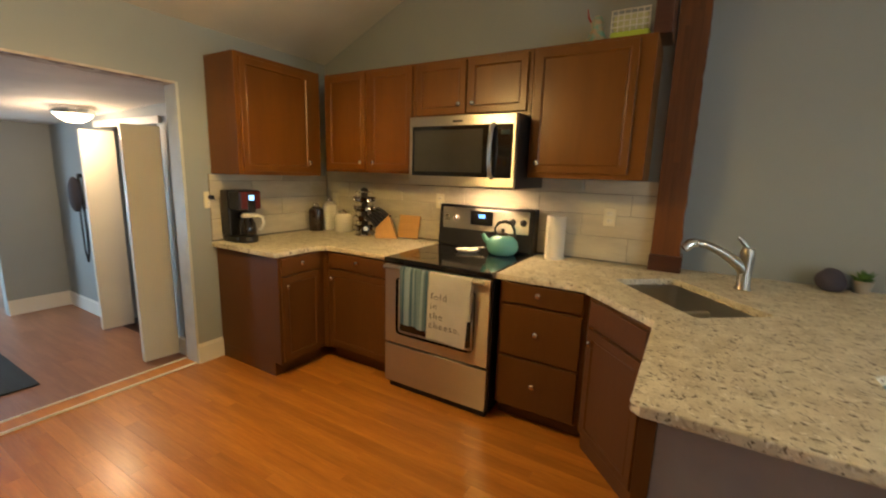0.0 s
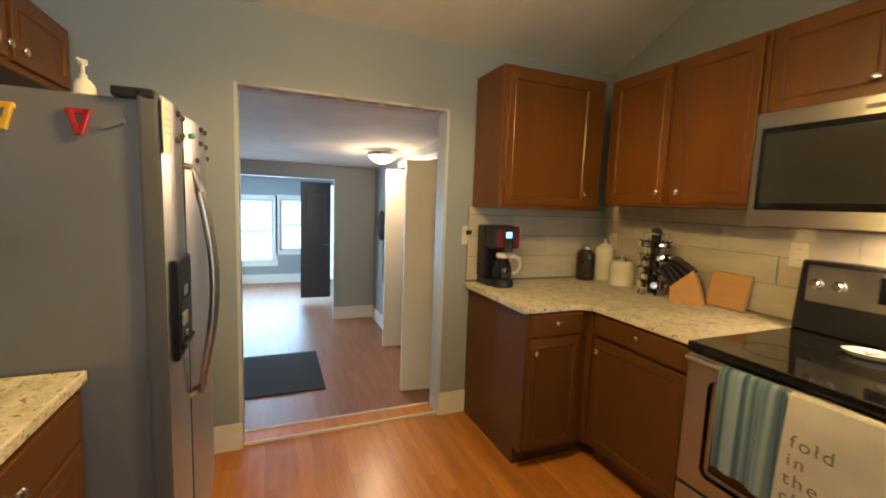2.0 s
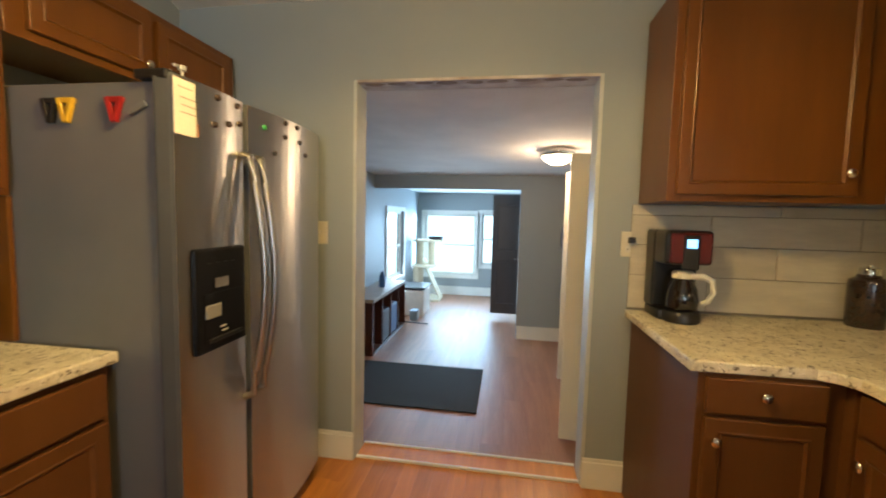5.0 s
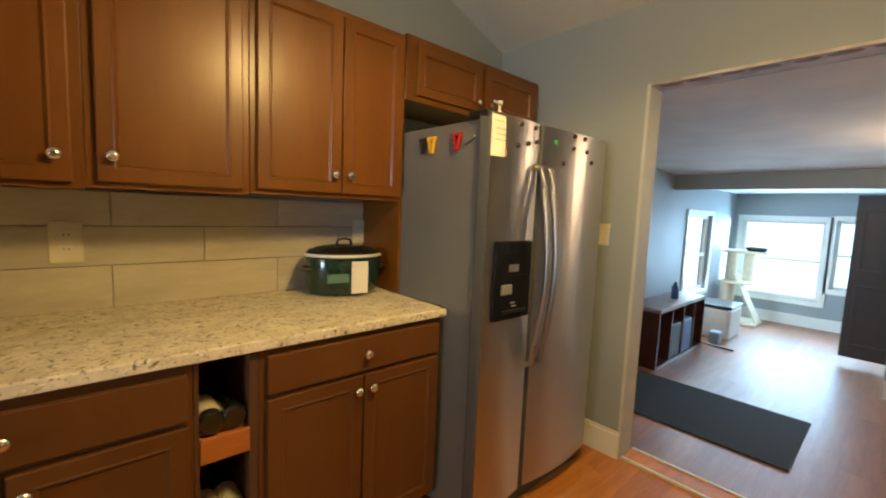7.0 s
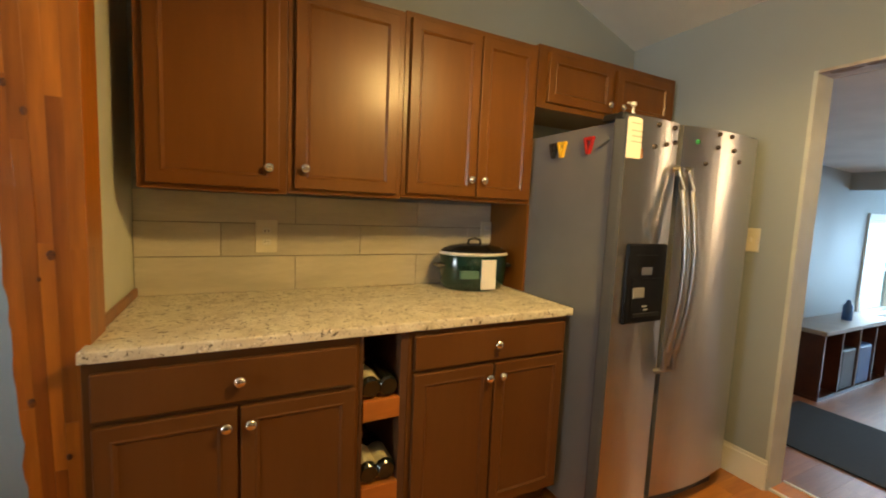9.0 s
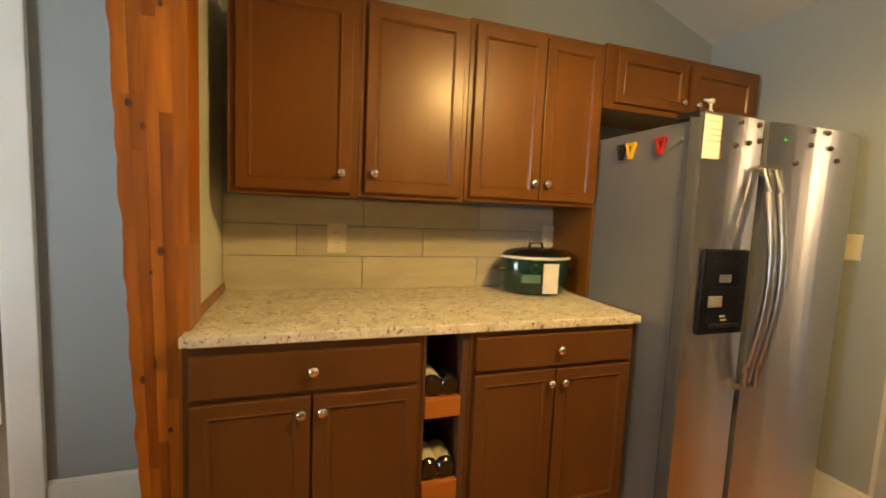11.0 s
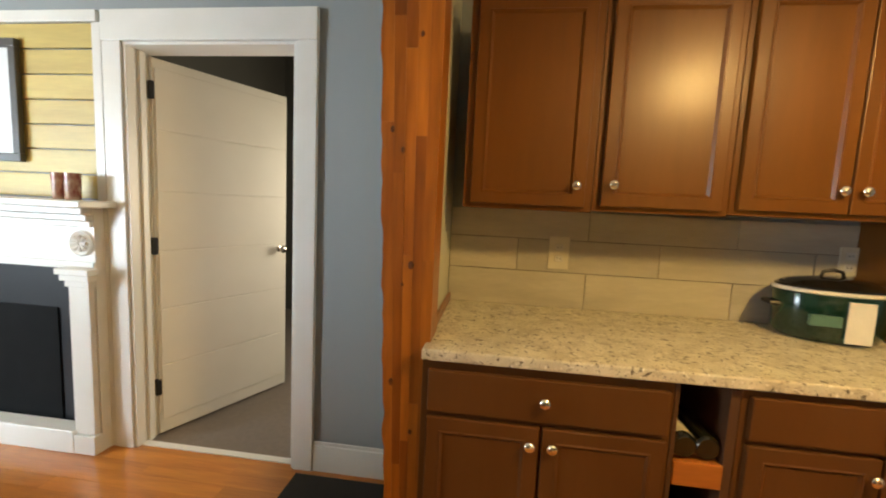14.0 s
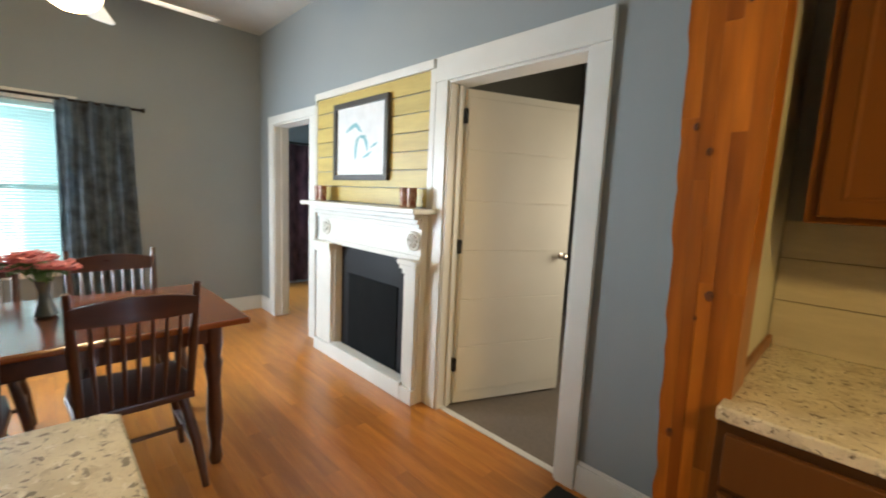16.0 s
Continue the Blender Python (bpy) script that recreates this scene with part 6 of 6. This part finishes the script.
for z in (0.25, 1.1):
    for s in (0, 1):
        p = part("panel", panel_front(0.34, 0.70, 0.005, 0.02, 0.003), BROWN_DOOR, bd)
        p.matrix_basis = pose(0.06, -0.0202, z, 0, 0, 0) if s else pose(0.40, 0.0202, z, 0, 0, 180)
part("door_handle", tube([(0.42, -0.02, 0.98), (0.42, -0.06, 0.98), (0.34, -0.065, 0.98)], 0.008, 8), NICKEL, bd)
be = thing("storage_bench", (-6.52, -0.295, DROP), "grey-topped bench with dark storage cubbies", "bench")
part("top", box(0, 1.45, 0, 0.36, 0.60, 0.64, 0.006), material("grey_bench_top", (0.34, 0.33, 0.32), 0.6), be, "grey top")
part("back", box(0, 1.45, 0, 0.02, 0, 0.599), DARKWOOD, be)
part("bottom", box(0, 1.45, 0.021, 0.35, 0.0, 0.03), DARKWOOD, be)
for k in range(5):
    part("divider", box(k * 1.43 / 4, k * 1.43 / 4 + 0.02, 0.021, 0.35, 0.031, 0.599), DARKWOOD, be)
for k, m_ in ((1, BLUE_PL), (2, DARK_METAL)):
    part("bin", box(0.06 + k * 0.3575 - 0.03, 0.06 + k * 0.3575 + 0.26, 0.06, 0.34, 0.031, 0.42, 0.02), m_, be)
bl_ = thing("water_bottle", (-5.9, -0.1, DROP + 0.641), "blue plastic bottle on the bench", "bottle")
part("bottle", lathe([(0.038, 0), (0.04, 0.01), (0.04, 0.14), (0.02, 0.17), (0.015, 0.20), (0.0001, 0.20)], 18), BLUE_PL, bl_, "", True)
lb = thing("litter_box", (-7.25, 0.02, DROP), "white plastic litter box with dark lid", "box")
part("tub", box(-0.28, 0.28, -0.22, 0.22, 0, 0.42, 0.03), WHITE_PL, lb)
part("lid", box(-0.29, 0.29, -0.23, 0.23, 0.421, 0.46, 0.012), BLACK, lb)
tagged(link("toy_block", box(-6.85, -6.70, 0.08, 0.20, DROP + 0.001, DROP + 0.16, 0.02), material("pale_blue_block", (0.30, 0.42, 0.55), 0.6)), "pale blue box on the floor", "box")
tagged(link("floor_stick", tube([(-6.6, -0.02, DROP + 0.012), (-6.55, 0.40, DROP + 0.012)], 0.010, 8), BLACK), "dark thin stick lying on the floor", "stick")
ca = thing("cat_tree", (-8.40, -0.01, DROP), "beige plush cat tree with platforms", "cat tree")
part("base", box(-0.25, 0.25, -0.25, 0.30, 0, 0.05, 0.012), BEIGE_PLUSH, ca)
for x, y, z0, z1 in ((-0.12, -0.15, 0.05, 1.10), (0.12, -0.15, 0.05, 0.62), (-0.12, 0.08, 0.62, 1.10)):
    part("pole", lathe([(0.075, z0), (0.075, z1), (0.0001, z1)], 16, m=Matrix.Translation((x, y, 0))), BEIGE_PLUSH, ca)
part("platform", box(-0.22, 0.22, -0.24, 0.20, 0.621, 0.66, 0.012), BEIGE_PLUSH, ca)
part("platform", box(-0.20, 0.20, -0.22, 0.34, 1.101, 1.14, 0.012), BEIGE_PLUSH, ca)
part("perch_bed", lathe([(0.10, 1.141), (0.14, 1.16), (0.15, 1.20), (0.13, 1.20), (0.10, 1.165), (0.0001, 1.16)], 22, m=Matrix.Translation((0, 0.18, 0))), DARK_METAL, ca, "dark bowl-shaped bed")
b = box(-0.14, 0.14, -0.012, 0.012, 0, 0.80, 0.004)
b.transform(Matrix.Translation((0, 0.29, 0.05)) @ Matrix.Rotation(radians(26), 4, "X"))
part("ramp", b, BEIGE_PLUSH, ca)


# ---- wall tiles ----
TZ = ((CS + 0.001, 1.072), (1.075, 1.214), (1.217, 1.352), (1.355, 1.46))


def tile_run(name, a, b, z_top, joints, rz, label, skip=()):
    """Rows of long tiles on a grout bed; the run goes from a to b along the wall, facing local -y."""
    length = math.hypot(b[0] - a[0], b[1] - a[1])
    bed = structure(name, box(0, length, -0.005, -0.001, C + 0.001, z_top), GROUT, label, "tiled wall")
    bed.matrix_basis = pose(a[0], a[1], 0, 0, 0, rz)
    for row, (z0, z1) in enumerate(TZ):
        z1 = min(z1, z_top)
        if z1 - z0 < 0.02:
            continue
        cuts = [0] + [j for j in joints[row % 2] if 0.01 < j < length - 0.01] + [length]
        for p, q in zip(cuts, cuts[1:]):
            part("tile", box(p + 0.0015, q - 0.0015, -0.012, -0.004, z0, z1 - 0.0, 0.0012, segs=1), TILE, bed)


tile_run("backsplash_south", (-0.1135, S), (-1.749, S), 1.338, ([0.597, 1.190], [0.300, 0.894, 1.490]), 180, "grey-beige long wall tiles above the worktop")
tile_run("backsplash_north", (W + 0.001, N), (0.040, N), 1.440, ([0.30, 0.90, 1.50, 2.10, 2.70], [0.0, 0.60, 1.20, 1.80, 2.40]), 0, "grey-beige long wall tiles behind the range")
tile_run("backsplash_west", (W, 2.06), (W, N - 0.013), 1.400, ([0.34, 0.94], [0.62]), 90, "grey-beige long wall tiles behind the coffee maker")

# ---- floor strips ----


def strips(parent, x0, x1, y0, y1, z, width, lengths, mat, seed, limit, near):
    """Staggered boards along x; the ones nearest the walk are pieces of their own, the rest are joined."""
    rng = random.Random(seed)
    cells = []
    y = y0
    while y < y1 - 1e-4:
        w = min(width, y1 - y)
        x = x0 - rng.uniform(0, lengths[1] * 0.8)
        while x < x1:
            l = rng.uniform(*lengths)
            a, b = max(x, x0), min(x + l, x1)
            if b - a > 0.03:
                cells.append((a, b, y, y + w))
            x += l
        y += w
    cells.sort(key=lambda c: abs((c[0] + c[1]) / 2 - near[0]) + abs((c[2] + c[3]) / 2 - near[1]))
    rest = bmesh.new()
    for i, (a, b, c, d_) in enumerate(cells):
        if i < limit:
            part("floor_board", box(a + 0.0003, b - 0.0003, c + 0.0003, d_ - 0.0003, z - 0.011, z), mat, parent)
        else:
            box(a + 0.0003, b - 0.0003, c + 0.0003, d_ - 0.0003, z - 0.011, z, bm=rest)
    if rest.verts:
        o = part("floor_boards_far", rest, mat, parent)
        o["kind"] = "stuff"
    else:
        rest.free()


strips(floor, W - 0.018, E, S - 0.05, N2, 0.0, 0.083, (0.5, 1.3), FLOORWOOD, 21, 300, (-0.6, 1.0))
strips(floor_w, -9.0, W - 0.15, -0.30, 2.2, DROP, 0.165, (1.0, 1.3), FLOORWEST, 22, 120, (-4.5, 1.0))
